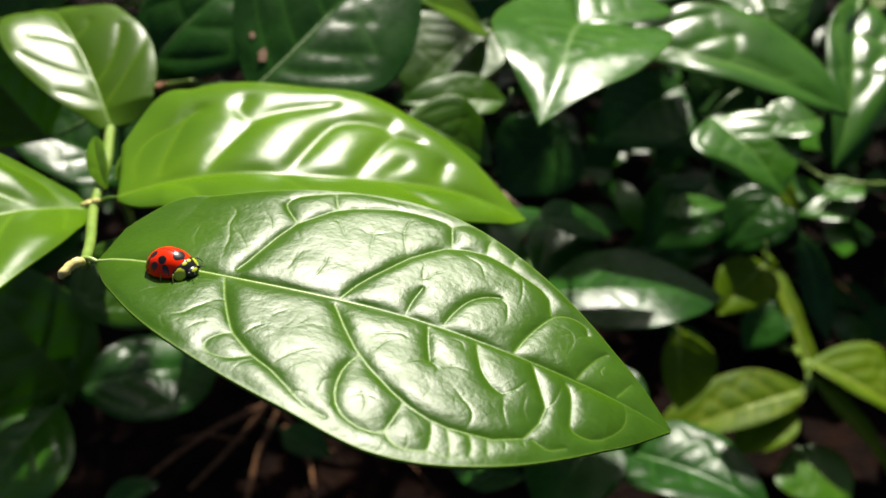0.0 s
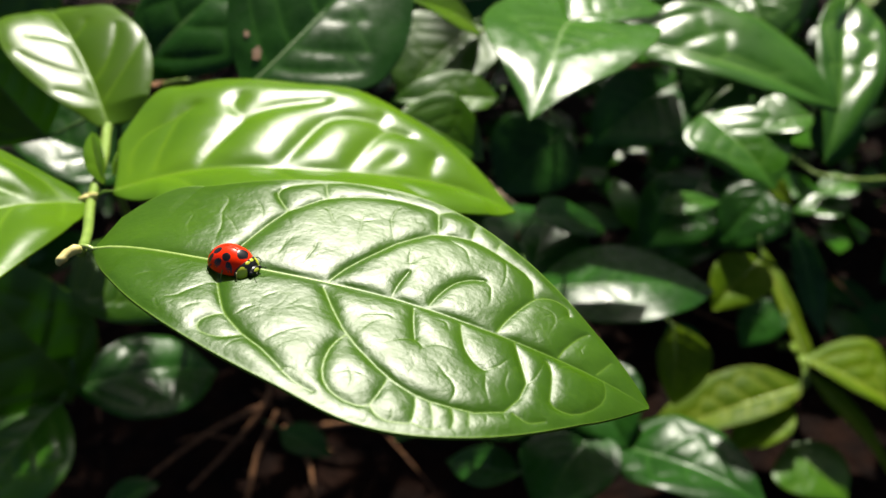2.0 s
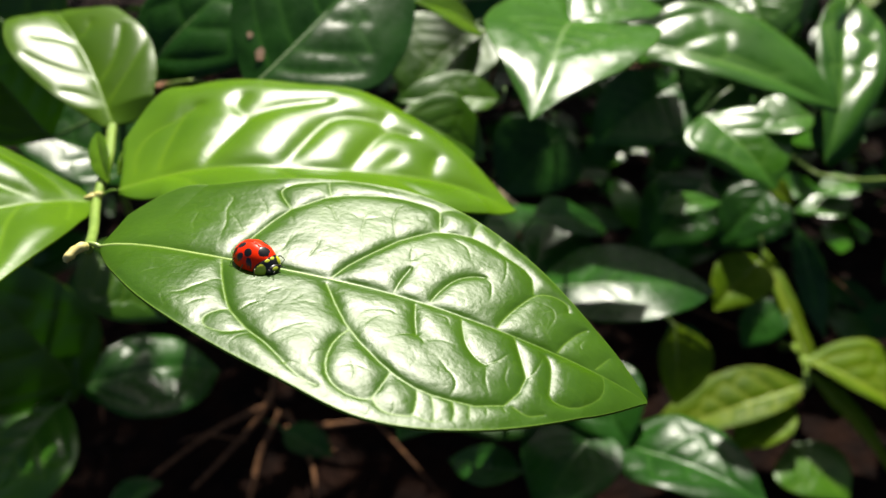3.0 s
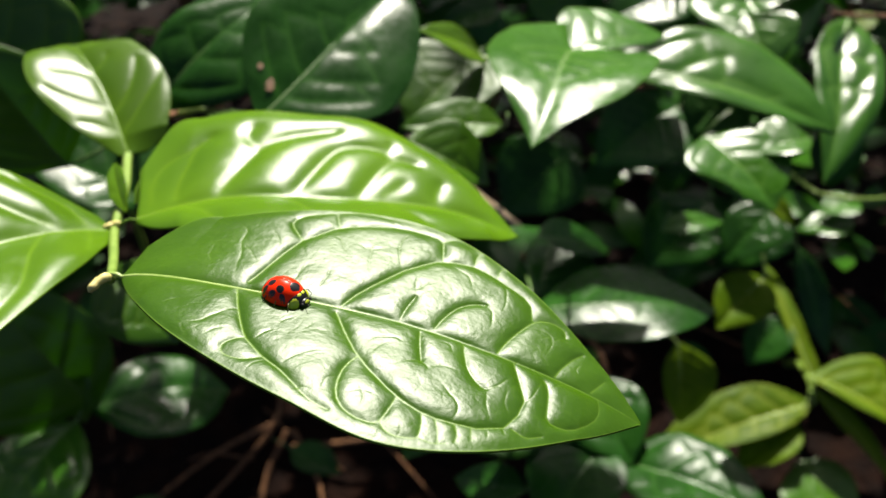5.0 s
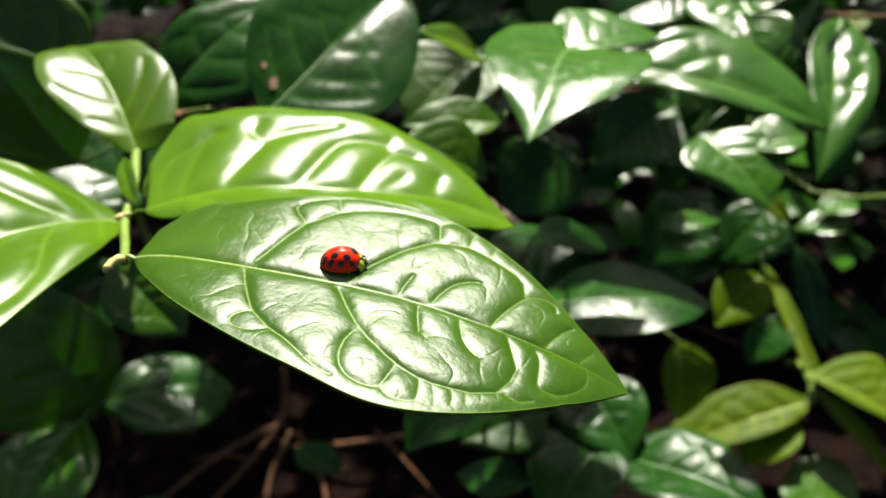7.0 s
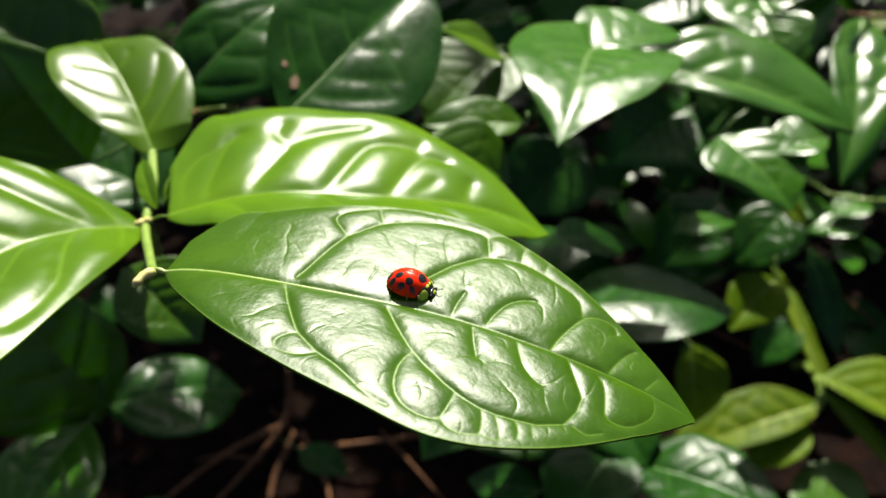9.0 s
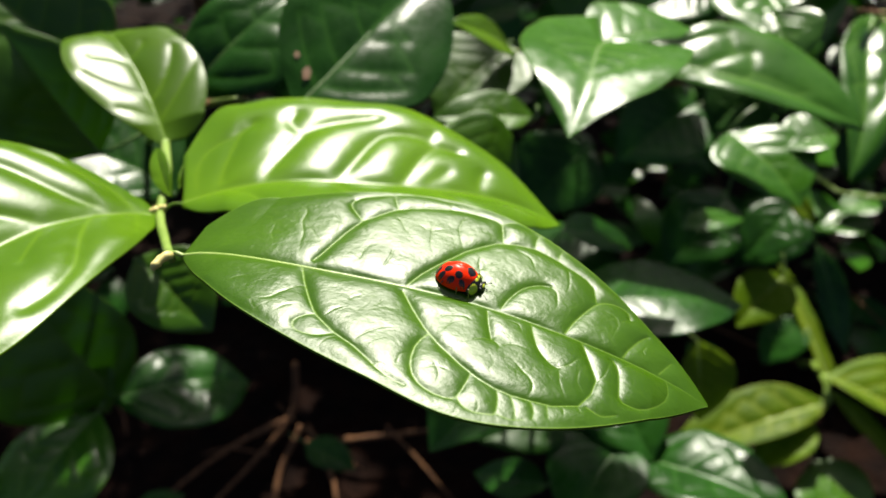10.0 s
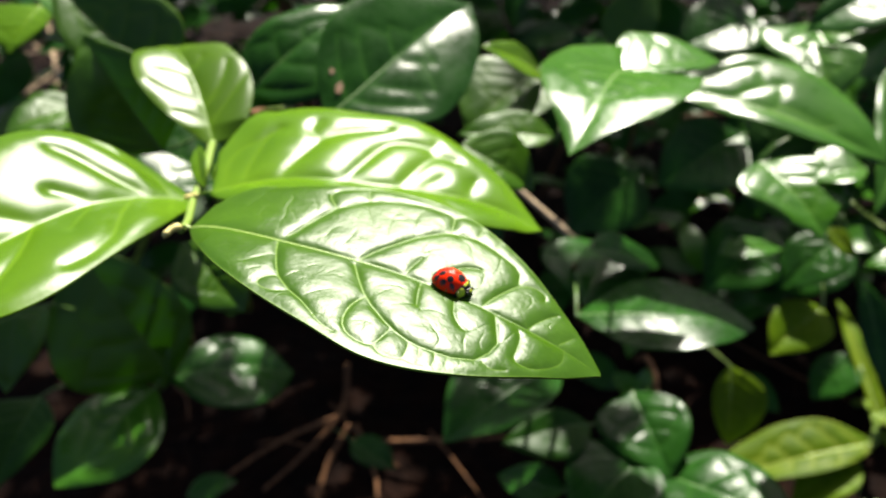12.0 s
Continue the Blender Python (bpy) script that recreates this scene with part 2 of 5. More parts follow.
def midrib_of(leaf, spine, radius, material, back=None, flat=0.2, sunk=0.6):
    """The leaf's midrib as a tapered cord along its spine, with the stalk behind it down to back (in the leaf's space)."""
    pts = spine(np.linspace(0, 0.97, 26), -sunk * radius)
    radii = [radius, radius * 0.9, radius * 0.62, radius * 0.4, radius * flat]
    if back is not None:
        b = np.array(back, float)
        stalk = smooth_path([b, b * 0.45 + np.array([0, 0, 0.12 * np.linalg.norm(b)]), pts[0]], 8)[:-1]
        pts = np.vstack([stalk, pts])
        radii = [radius * 1.3, radius * 1.15, *radii]
    v, f = tube(pts, radii, 8)
    return mesh_object("midrib", v, f, material, leaf, full_pose(leaf))


class Network:
    """Veins and creases of a blade, in leaf lengths from the base: along, across (left is plus)."""

    def __init__(self):
        self.lines = []

    def vein(self, *points, strength=1.0):
        self.lines.append((smooth_path(points, 14), strength, True))

    def crease(self, *points, strength=1.0):
        self.lines.append((smooth_path(points, 10), strength, False))


def bilinear(field, gx, gy):
    i, j = np.clip(gx.astype(int), 0, field.shape[0] - 2), np.clip(gy.astype(int), 0, field.shape[1] - 2)
    f, g = np.clip(gx - i, 0, 1), np.clip(gy - j, 0, 1)
    return (field[i, j] * (1 - f) + field[i + 1, j] * f) * (1 - g) + (field[i, j + 1] * (1 - f) + field[i + 1, j + 1] * f) * g


def swollen(net, length, height, reach, cord, left, right, step=0.0022, wrinkle=0.0, cells=0.06, rounds=500, young=0.0, wobble=0.0, soften=0, crease=0.003, full=1.0, flat=0.5, margin=0.5, uneven=0.0, depth=0.15):
    """Relief of a blade that is blown up like a cushion between its veins: a sheet under even pressure, held down along the lines.
    height in metres, reach and cord (how far a swelling rises, how wide a vein is) in leaf lengths; wrinkle: height of the finer net."""
    xs, ys = np.arange(-0.04, 1.06, step), np.arange(-0.42, 0.42, step)
    gx, gy = np.meshgrid(xs, ys, indexing="ij")
    hold, mark, groove = np.zeros(gx.shape), np.zeros(gx.shape), np.zeros(gx.shape)
    wx = gx + wobble * (np.sin(gx * 61 + 2 * np.sin(gy * 47)) + 0.4 * np.sin(gy * 160 + gx * 90))
    wy = gy + wobble * (np.sin(gy * 73 + 2 * np.sin(gx * 52)) + 0.4 * np.sin(gx * 170 - gy * 80))
    for line, strength, is_vein in net.lines:
        lo, hi = line.min(0) - 0.06, line.max(0) + 0.06
        a, b = np.searchsorted(xs, (lo[0], hi[0]))
        c, d = np.searchsorted(ys, (lo[1], hi[1]))
        px, py = (gx, gy) if is_vein else (wx, wy)
        px, py = px[a:b, c:d], py[a:b, c:d]
        d2 = np.full(px.shape, 9.0)
        along = np.zeros(px.shape)
        for k, ((x0, y0), (x1, y1)) in enumerate(zip(line[:-1], line[1:])):
            ex, ey = x1 - x0, y1 - y0
            t = np.clip(((px - x0) * ex + (py - y0) * ey) / (ex * ex + ey * ey + 1e-12), 0, 1)
            e2 = (px - x0 - t * ex) ** 2 + (py - y0 - t * ey) ** 2
            along = np.where(e2 < d2, (k + t) / (len(line) - 1), along)
            d2 = np.minimum(d2, e2)
        thin = 1.0 if is_vein else np.clip(4 * along, 0.3, 1) * np.clip(4 * (1 - along), 0.3, 1)
        hold[a:b, c:d] = np.maximum(hold[a:b, c:d], thin * (strength ** 4 if is_vein else 0.008 * strength) * np.exp(-d2 / (0.9 * step) ** 2))
        if not is_vein:
            groove[a:b, c:d] = np.maximum(groove[a:b, c:d], thin * strength * np.exp(-np.sqrt(d2) / (0.6 * crease)))
        mark[a:b, c:d] = np.maximum(mark[a:b, c:d], thin * (strength if is_vein else 0.3 * strength) * np.exp(-d2 / (cord * (1 - 0.45 * along)) ** 2))
    hold = np.maximum(hold, np.exp(-(gy / (1.2 * step)) ** 2))
    mark = np.maximum(mark, np.exp(-(gy / (cord * (1.5 - gx))) ** 2))
    half = np.where(gy > 0, width_at(np.clip(gx, 0, 1), left), width_at(np.clip(gx, 0, 1), right))
    outside = np.clip((np.abs(gy) - half) / step + 1, 0, 1)
    hold = np.maximum(hold, margin * outside)
    # each point drawn towards the mean of its neighbours, pushed up evenly, held at the lines
    push = (step / reach) ** 2
    stay = 1 / (4 + push + 60 * push * hold + 3 * hold)
    u = np.clip(0.8 - hold, 0, 1)
    drift = np.sin(gx * 37 + 3 * np.sin(gy * 29 + 1)) * np.sin(gy * 43 + 2 * np.sin(gx * 31)) + 0.6 * np.sin(gx * 83 + 3 * np.sin(gy * 71)) * np.sin(gy * 91 + 2 * np.sin(gx * 67 + 2))
    push_here = push * (1 + uneven * drift)
    for k in range(rounds):
        m = np.pad(u, 1, mode="edge")
        u = (m[:-2, 1:-1] + m[2:, 1:-1] + m[1:-1, :-2] + m[1:-1, 2:] + push_here) * stay
    fine = np.zeros(gx.shape)
    if wrinkle:
        rng = np.random.default_rng(5)
        f1, f2 = np.full(gx.shape, 9.0), np.full(gx.shape, 9.0)
        qx = gx + 0.35 * cells * (np.sin(gx * 60 + 2 * np.sin(gy * 45)) * 0.5 + 0.3 * np.sin(gy * 150 + gx * 90))
        qy = gy + 0.35 * cells * (np.sin(gy * 70 + 2 * np.sin(gx * 50)) * 0.5 + 0.3 * np.sin(gx * 170 - gy * 80))
        for cx in np.arange(-0.06, 1.1, cells):
            for cy in np.arange(-0.42, 0.44, cells):
                ox, oy = cx + 0.42 * cells * rng.uniform(-1, 1), cy + 0.42 * cells * rng.uniform(-1, 1)
                a, b = np.searchsorted(xs, (ox - 2.6 * cells, ox + 2.6 * cells))
                c, d = np.searchsorted(ys, (oy - 2.6 * cells, oy + 2.6 * cells))
                r = np.hypot(qx[a:b, c:d] - ox, qy[a:b, c:d] - oy)
                f2[a:b, c:d] = np.where(r < f1[a:b, c:d], f1[a:b, c:d], np.minimum(f2[a:b, c:d], r))
                f1[a:b, c:d] = np.minimum(f1[a:b, c:d], r)
        net_fine = f2 - f1
        grain = np.sin(gx * 210 + 3 * np.sin(gy * 130)) * np.sin(gy * 230 + 3 * np.sin(gx * 150)) + 0.7 * np.sin(gx * 95 + 4 * np.sin(gy * 60)) * np.sin(gy * 110 + 3 * np.sin(gx * 70))
        patchy = 0.6 + 0.4 * np.sin(gx * 23 + 2 * np.sin(gy * 19)) * np.sin(gy * 27 + gx * 9)
        fine = wrinkle * (patchy * (1 - np.exp(-net_fine / (0.16 * cells))) + 0.1 * grain) * np.clip(1.6 * u, 0, 1)
        mark = np.maximum(mark, 0.14 * np.exp(-(net_fine / (0.05 * cells)) ** 2) * patchy * np.clip(2 * u, 0, 1))
    u = np.clip(u / full, 0, 1.3)
    sheet = height * (flat * (1 - (1 - np.minimum(u, 1)) ** 2) + (1 - flat) * u - depth * groove) + fine
    for k in range(soften):
        m = np.pad(sheet, 1, mode="edge")
        sheet = 0.25 * (m[:-2, 1:-1] + m[2:, 1:-1] + m[1:-1, :-2] + m[1:-1, 2:])

    def relief(S, V, X, Y):
        fx, fy = (X / length - xs[0]) / step, (Y / length - ys[0]) / step
        h, vein = bilinear(sheet, fx, fy), bilinear(mark, fx, fy)
        ends = np.clip(9 * S, 0, 1) * np.clip(8 * (1 - S), 0, 1)
        if young:
            ends = ends * (young + (1 - young) * np.clip((S - 0.1) / 0.15, 0, 1))
        h = h * ends * (1 - np.abs(V) ** 14)
        return h, np.maximum(vein * (1 - 0.7 * S ** 6), 0.6 * (np.abs(V) > 0.988))

    return relief


def arched_net(rng, left, right, pairs, slope):
    """Side veins in pairs that leave the midrib, arch towards the tip and loop into the next, with a few creases between."""
    net = Network()
    for side, half in ((1, left), (-1, right)):
        ends = []
        for k in range(pairs):
            s0 = 0.05 + 0.8 * (k + rng.uniform(-0.18, 0.18) + 0.3) / pairs
            w = float(width_at(np.array(min(s0 + slope * 0.5, 0.96)), half))
            far = 0.8 * w
            pts = [(s0 + slope * far * q ** 1.3, side * far * q) for q in (0, 0.35, 0.7, 1.0)]
            net.vein(*pts, strength=0.9)
            ends.append(pts)
        for a, b in zip(ends[:-1], ends[1:]):
            net.vein(a[3], (0.5 * (a[3][0] + b[2][0]), 0.5 * (a[3][1] + b[2][1]) * 1.06), b[2], strength=0.7)
            if rng.random() < 0.8:
                net.crease(a[1], (0.5 * (a[1][0] + b[1][0]), 0.5 * (a[1][1] + b[1][1]) + side * 0.02), b[1], strength=rng.uniform(0.4, 0.9))
            if rng.random() < 0.6:
                net.crease(a[2], (0.5 * (a[2][0] + b[2][0]) + 0.02, 0.5 * (a[2][1] + b[2][1])), b[2], strength=rng.uniform(0.4, 0.9))
    return net


LEAF_COUNT = [0]


def leaf_on(branch, base, tip, normal, wl, wr, material, profile="ovate", fold=12, arch=0.05, puff=1.0, lobe=(0.0, 0.0)):
    """A background leaf under its branch: ends, face direction and half widths in metres."""
    LEAF_COUNT[0] += 1
    k = LEAF_COUNT[0]
    rng = np.random.default_rng(100 + k)
    ax = Vector(tip) - Vector(base)
    ln = ax.length
    prof = PROFILES[profile]
    left, right = [wl / ln * q for q in prof], [wr / ln * q for q in prof]
    net = arched_net(rng, left, right, int(rng.integers(4, 7)), 0.5 + 0.5 * rng.random())
    rel = swollen(net, ln, puff ** 0.7 * 0.012 * ln * rng.uniform(0.7, 1.3), 0.035, 0.006, left, right, 0.008, 0.0016 * ln, 0.11, 90, 0.0, 0.006, 2)
    me, spine = blade("leaf", ln, [ln * q for q in left], [ln * q for q in right], material, rel, 72, 26, (fold, fold), arch,
                      (rng.uniform(-0.03, 0.03), rng.uniform(-0.012, 0.012)), lobe, 0.0003, 0.008, k, 0.5, 0.01)
    ob = new("leaf", me)
    ob.parent = branch
    m = frame_of(base, ax, normal)
    ob.matrix_basis = full_pose(branch).inverted() @ m
    back = None
    stems = STEM_LINES.get(branch.name)
    if stems is not None:
        d = np.linalg.norm(stems - np.array(base), axis=1)
        target = Vector(stems[int(np.argmin(d))])
        back = m.inverted() @ target
        if back.length > 0.35 * ln:
            back = back * (0.35 * ln / back.length)
    midrib_of(ob, spine, 0.006 * ln + 0.0002, MIDRIB_GREEN if material in (DARK_SHINE, DARK_GLOSS, DARK_LEAF, MID_GLOSS, MID_LEAF) else MIDRIB_PALE, back)
    return ob


STEM_LINES = {}


def branch_thing(key, name, points, radii, label, material=BARK):
    """A branch: an Empty at its foot with a stem; its leaves follow."""
    ob = thing(name, points[0], label, "branch", "branches of the shrub")
    line = smooth_path(points, 40)
    STEM_LINES[ob.name] = line
    v, f = tube(line, radii, 9, 0.08, len(STEM_LINES))
    mesh_object("stem", v, f, material, ob)
    branch_things[key] = ob
    return ob


branch_things = {}

# ---- ground ----
def build_ground():
    bm = bmesh.new()
    n, half = 60, 0.9
    grid = {}
    for i in range(n + 1):
        for j in range(n + 1):
            x, y = -half + 2 * half * i / n, 0.45 - half + 2 * half * j / n
            z = 0.012 * noise.noise((x * 9, y * 9, 0)) + 0.006 * noise.noise((x * 31, y * 31, 3))
            rim = max(abs(x), abs(y - 0.45)) / half
            grid[i, j] = bm.verts.new((x, y, z * (1 - rim ** 6)))
    for i in range(n):
        for j in range(n):
            bm.faces.new((grid[i, j], grid[i + 1, j], grid[i + 1, j + 1], grid[i, j + 1]))
    far = [bm.verts.new((x, y, 0)) for x, y in ((-400, -400), (400, -400), (400, 400), (-400, 400))]
    rows = [[grid[i, 0] for i in range(n + 1)], [grid[n, j] for j in range(n + 1)], [grid[i, n] for i in range(n, -1, -1)], [grid[0, j] for j in range(n, -1, -1)]]
    for k, row in enumerate(rows):
        bm.faces.new([far[k], far[(k + 1) % 4], *reversed(row)])
    me = bpy.data.meshes.new("ground")
    bm.to_mesh(me)
    bm.free()
    me.polygons.foreach_set("use_smooth", np.ones(len(me.polygons), bool))
    me.materials.append(SHADED_SOIL)
    return tagged(new("ground", me), "brown bare soil, its colour near black for the shade under the shrub", "ground", kind="structure")


build_ground()


# ---- the sunlit branch in front ----
FRONT_BASE, FRONT_TIP = (-0.0532, 0.0949, 0.518), (0.0318, 0.0709, 0.507)
FRONT_LENGTH = (Vector(FRONT_TIP) - Vector(FRONT_BASE)).length
FRONT_ARCH = 0.088
front_branch = thing("leafy_branch", (-0.4, 0.55, 0.0), "sunlit green branch with four broad glossy young leaves", "branch")
stem_line = smooth_path([(-0.4, 0.55, 0.0), (-0.34, 0.47, 0.15), (-0.22, 0.37, 0.33), (-0.112, 0.25, 0.455), (-0.0945, 0.2, 0.477), (-0.083, 0.168, 0.487), (-0.0768, 0.1435, 0.4918), (-0.066, 0.118, 0.503), (-0.0552, 0.0945, 0.5175)], 60)
v, f = tube(stem_line, [0.0034, 0.0028, 0.0018, 0.0013, 0.0013, 0.0011, 0.001, 0.0008], 12, 0.04, 3)
mesh_object("stem", v, f, STEM_GREEN, front_branch)

# veins that loop into one another over the front leaf, and the creases inside the cells
QUILT_NET = Network()
QUILT_NET.vein((0.268, 0.022), (0.276, 0.056), (0.285, 0.112), (0.299, 0.175), (0.324, 0.214), (0.352, 0.252), (0.397, 0.276), (0.446, 0.292), (0.483, 0.294), (0.511, 0.292), (0.540, 0.288), (0.559, 0.277))
QUILT_NET.vein((0.559, 0.277), (0.569, 0.240), (0.575, 0.211))
QUILT_NET.vein((0.446, 0.005), (0.463, 0.056), (0.487, 0.100), (0.512, 0.146), (0.542, 0.182), (0.575, 0.212), (0.626, 0.224), (0.658, 0.221), (0.692, 0.209), (0.732, 0.191), (0.760, 0.175), (0.773, 0.127))
QUILT_NET.vein((0.559, 0.277), (0.586, 0.300), (0.622, 0.296), strength=0.8)
QUILT_NET.vein((0.637, 0.231), (0.635, 0.257), (0.640, 0.283), strength=0.8)
QUILT_NET.vein((0.686, 0.216), (0.688, 0.240), (0.696, 0.256), strength=0.7)
QUILT_NET.vein((0.732, 0.006), (0.743, 0.047), (0.760, 0.090), (0.779, 0.126), (0.806, 0.141), (0.833, 0.135), (0.840, 0.114))
QUILT_NET.vein((0.836, 0.006), (0.845, 0.034), (0.863, 0.071), (0.877, 0.091), strength=0.9)
QUILT_NET.vein((0.903, 0.008), (0.914, 0.030), (0.924, 0.050), strength=0.8)
QUILT_NET.vein((0.615, 0.010), (0.624, 0.048), (0.639, 0.084), (0.662, 0.109), (0.685, 0.119), strength=0.7)
QUILT_NET.crease((0.685, 0.119), (0.701, 0.097), (0.706, 0.054), strength=0.9)
QUILT_NET.vein((0.302, 0.184), (0.280, 0.208), (0.259, 0.238), (0.270, 0.269), (0.304, 0.292), (0.370, 0.323), (0.436, 0.323), (0.503, 0.321), strength=0.9)
QUILT_NET.vein((0.352, 0.252), (0.337, 0.283), (0.331, 0.300), strength=0.7)
QUILT_NET.crease((0.353, 0.231), (0.380, 0.189), (0.410, 0.151), strength=0.8)
QUILT_NET.crease((0.432, 0.230), (0.445, 0.154), (0.467, 0.102), strength=0.6)
QUILT_NET.crease((0.489, 0.284), (0.484, 0.244), (0.488, 0.203), (0.512, 0.153), strength=0.9)
QUILT_NET.crease((0.389, 0.110), (0.392, 0.071), (0.391, 0.032), strength=0.9)
QUILT_NET.crease((0.339, 0.095), (0.344, 0.062), (0.342, 0.041), strength=0.7)
QUILT_NET.crease((0.542, 0.094), (0.558, 0.099), (0.571, 0.122), (0.586, 0.140), strength=0.9)
QUILT_NET.vein((0.553, 0.001), (0.554, 0.040), (0.560, 0.079), strength=0.6)
QUILT_NET.crease((0.548, 0.145), (0.550, 0.112), (0.563, 0.081), strength=0.8)
QUILT_NET.crease((0.705, 0.199), (0.718, 0.156), (0.716, 0.114), strength=0.8)
QUILT_NET.crease((0.149, 0.123), (0.158, 0.087), (0.176, 0.050), strength=0.7)
QUILT_NET.crease((0.158, 0.203), (0.191, 0.178), (0.198, 0.136), (0.218, 0.090), (0.234, 0.038), strength=0.9)
QUILT_NET.crease((0.202, 0.134), (0.235, 0.106), (0.262, 0.075), strength=0.6)
QUILT_NET.crease((0.238, 0.193), (0.263, 0.162), (0.276, 0.119), strength=0.7)
QUILT_NET.crease((0.381, 0.323), (0.393, 0.305), (0.396, 0.278), strength=0.6)
QUILT_NET.crease((0.437, 0.321), (0.447, 0.308), (0.449, 0.293), strength=0.6)
QUILT_NET.vein((0.259, -0.004), (0.287, -0.057), (0.319, -0.108), (0.336, -0.131), (0.362, -0.154), (0.388, -0.174), (0.411, -0.186), (0.432, -0.201), (0.456, -0.219), (0.479, -0.237), (0.503, -0.248), (0.521, -0.252))
QUILT_NET.vein((0.444, -0.015), (0.469, -0.052), (0.495, -0.086), (0.519, -0.117), (0.550, -0.143), (0.582, -0.166), (0.606, -0.181), (0.631, -0.189), (0.651, -0.196), (0.674, -0.197), (0.699, -0.193), (0.721, -0.191), (0.751, -0.180), (0.780, -0.158), (0.791, -0.128), (0.799, -0.094), (0.791, -0.073), (0.775, -0.030), (0.763, -0.003))
QUILT_NET.vein((0.519, -0.117), (0.509, -0.148), (0.511, -0.186), (0.521, -0.218), (0.539, -0.239), (0.563, -0.250), (0.587, -0.250), (0.599, -0.241), (0.604, -0.208), (0.606, -0.181))
QUILT_NET.vein((0.599, -0.241), (0.611, -0.254), (0.628, -0.259), (0.650, -0.253), (0.660, -0.246), (0.658, -0.220), (0.652, -0.196), strength=0.9)
QUILT_NET.vein((0.660, -0.246), (0.683, -0.247), (0.702, -0.237), strength=0.7)
QUILT_NET.vein((0.674, -0.197), (0.685, -0.222), (0.690, -0.243), strength=0.8)
QUILT_NET.vein((0.704, -0.193), (0.713, -0.212), (0.714, -0.230), strength=0.7)
QUILT_NET.vein((0.730, -0.189), (0.736, -0.214), strength=0.6)
QUILT_NET.crease((0.755, -0.179), (0.759, -0.197), strength=0.8)
QUILT_NET.crease((0.776, -0.163), (0.783, -0.178), strength=0.7)
QUILT_NET.vein((0.594, -0.009), (0.605, -0.047), (0.618, -0.085), strength=0.7)
QUILT_NET.crease((0.699, -0.193), (0.702, -0.168), (0.697, -0.153), (0.678, -0.134), (0.658, -0.120), strength=0.9)
QUILT_NET.crease((0.575, -0.116), (0.596, -0.100), (0.618, -0.086), (0.633, -0.095), (0.635, -0.113), strength=0.9)
QUILT_NET.crease((0.522, -0.083), (0.528, -0.064), (0.548, -0.053), (0.567, -0.048), (0.586, -0.060), strength=0.8)
QUILT_NET.crease((0.538, -0.103), (0.543, -0.082), (0.555, -0.064), strength=0.7)
QUILT_NET.crease((0.632, -0.022), (0.651, -0.022), (0.662, -0.041), strength=0.8)
QUILT_NET.crease((0.634, -0.095), (0.652, -0.080), (0.679, -0.081), strength=0.7)
QUILT_NET.vein((0.673, -0.008), (0.685, -0.044), (0.698, -0.071), (0.720, -0.091), (0.734, -0.095), strength=0.6)
QUILT_NET.crease((0.734, -0.095), (0.752, -0.074), (0.766, -0.050), strength=0.9)
QUILT_NET.crease((0.734, -0.095), (0.741, -0.128), (0.752, -0.159), strength=0.7)
QUILT_NET.crease((0.764, -0.070), (0.767, -0.112), (0.780, -0.135), strength=0.6)
QUILT_NET.vein((0.819, -0.016), (0.830, -0.035), (0.835, -0.071), (0.838, -0.106), (0.857, -0.112), (0.883, -0.102), (0.912, -0.063), (0.922, -0.031), (0.916, 0.002), strength=0.7)
QUILT_NET.vein((0.789, -0.158), (0.813, -0.163), (0.836, -0.147), strength=0.7)
QUILT_NET.crease((0.799, -0.094), (0.810, -0.055), (0.815, -0.019), strength=0.7)
QUILT_NET.crease((0.227, -0.127), (0.248, -0.117), (0.261, -0.090), (0.278, -0.064), (0.289, -0.061), strength=0.8)
QUILT_NET.vein((0.336, -0.131), (0.321, -0.139), (0.310, -0.159), (0.322, -0.180), (0.353, -0.185), (0.379, -0.173), strength=0.8)
QUILT_NET.crease((0.391, -0.176), (0.378, -0.188), (0.373, -0.207), strength=0.7)
QUILT_NET.crease((0.411, -0.186), (0.429, -0.156), (0.450, -0.135), (0.468, -0.125), strength=0.8)
QUILT_NET.crease((0.349, -0.135), (0.360, -0.113), (0.373, -0.101), strength=0.8)
QUILT_NET.crease((0.371, -0.084), (0.375, -0.070), (0.389, -0.057), strength=0.7)
QUILT_NET.crease((0.414, -0.089), (0.423, -0.070), (0.423, -0.055), strength=0.6)
QUILT_NET.crease((0.156, -0.088), (0.171, -0.069), (0.192, -0.061), strength=0.6)
QUILT_NET.crease((0.274, -0.147), (0.280, -0.130), (0.297, -0.121), strength=0.6)
QUILT_NET.crease((0.454, -0.232), (0.464, -0.219), (0.484, -0.221), strength=0.7)
QUILT_NET.crease((0.495, -0.216), (0.493, -0.193), (0.503, -0.176), strength=0.6)
QUILT_NET.crease((0.547, -0.182), (0.559, -0.203), (0.563, -0.228), strength=0.7)
QUILT_NET.crease((0.535, -0.206), (0.555, -0.193), (0.579, -0.194), strength=0.6)
QUILT_NET.crease((0.629, -0.235), (0.634, -0.248), (0.633, -0.259), strength=0.7)
QUILT_NET.crease((0.600, 0.200), (0.635, 0.183), (0.651, 0.149), strength=0.7)
QUILT_NET.crease((0.413, 0.198), (0.437, 0.188), (0.471, 0.212), strength=0.6)
QUILT_NET.crease((0.795, 0.080), (0.811, 0.093), (0.819, 0.066), strength=0.7)
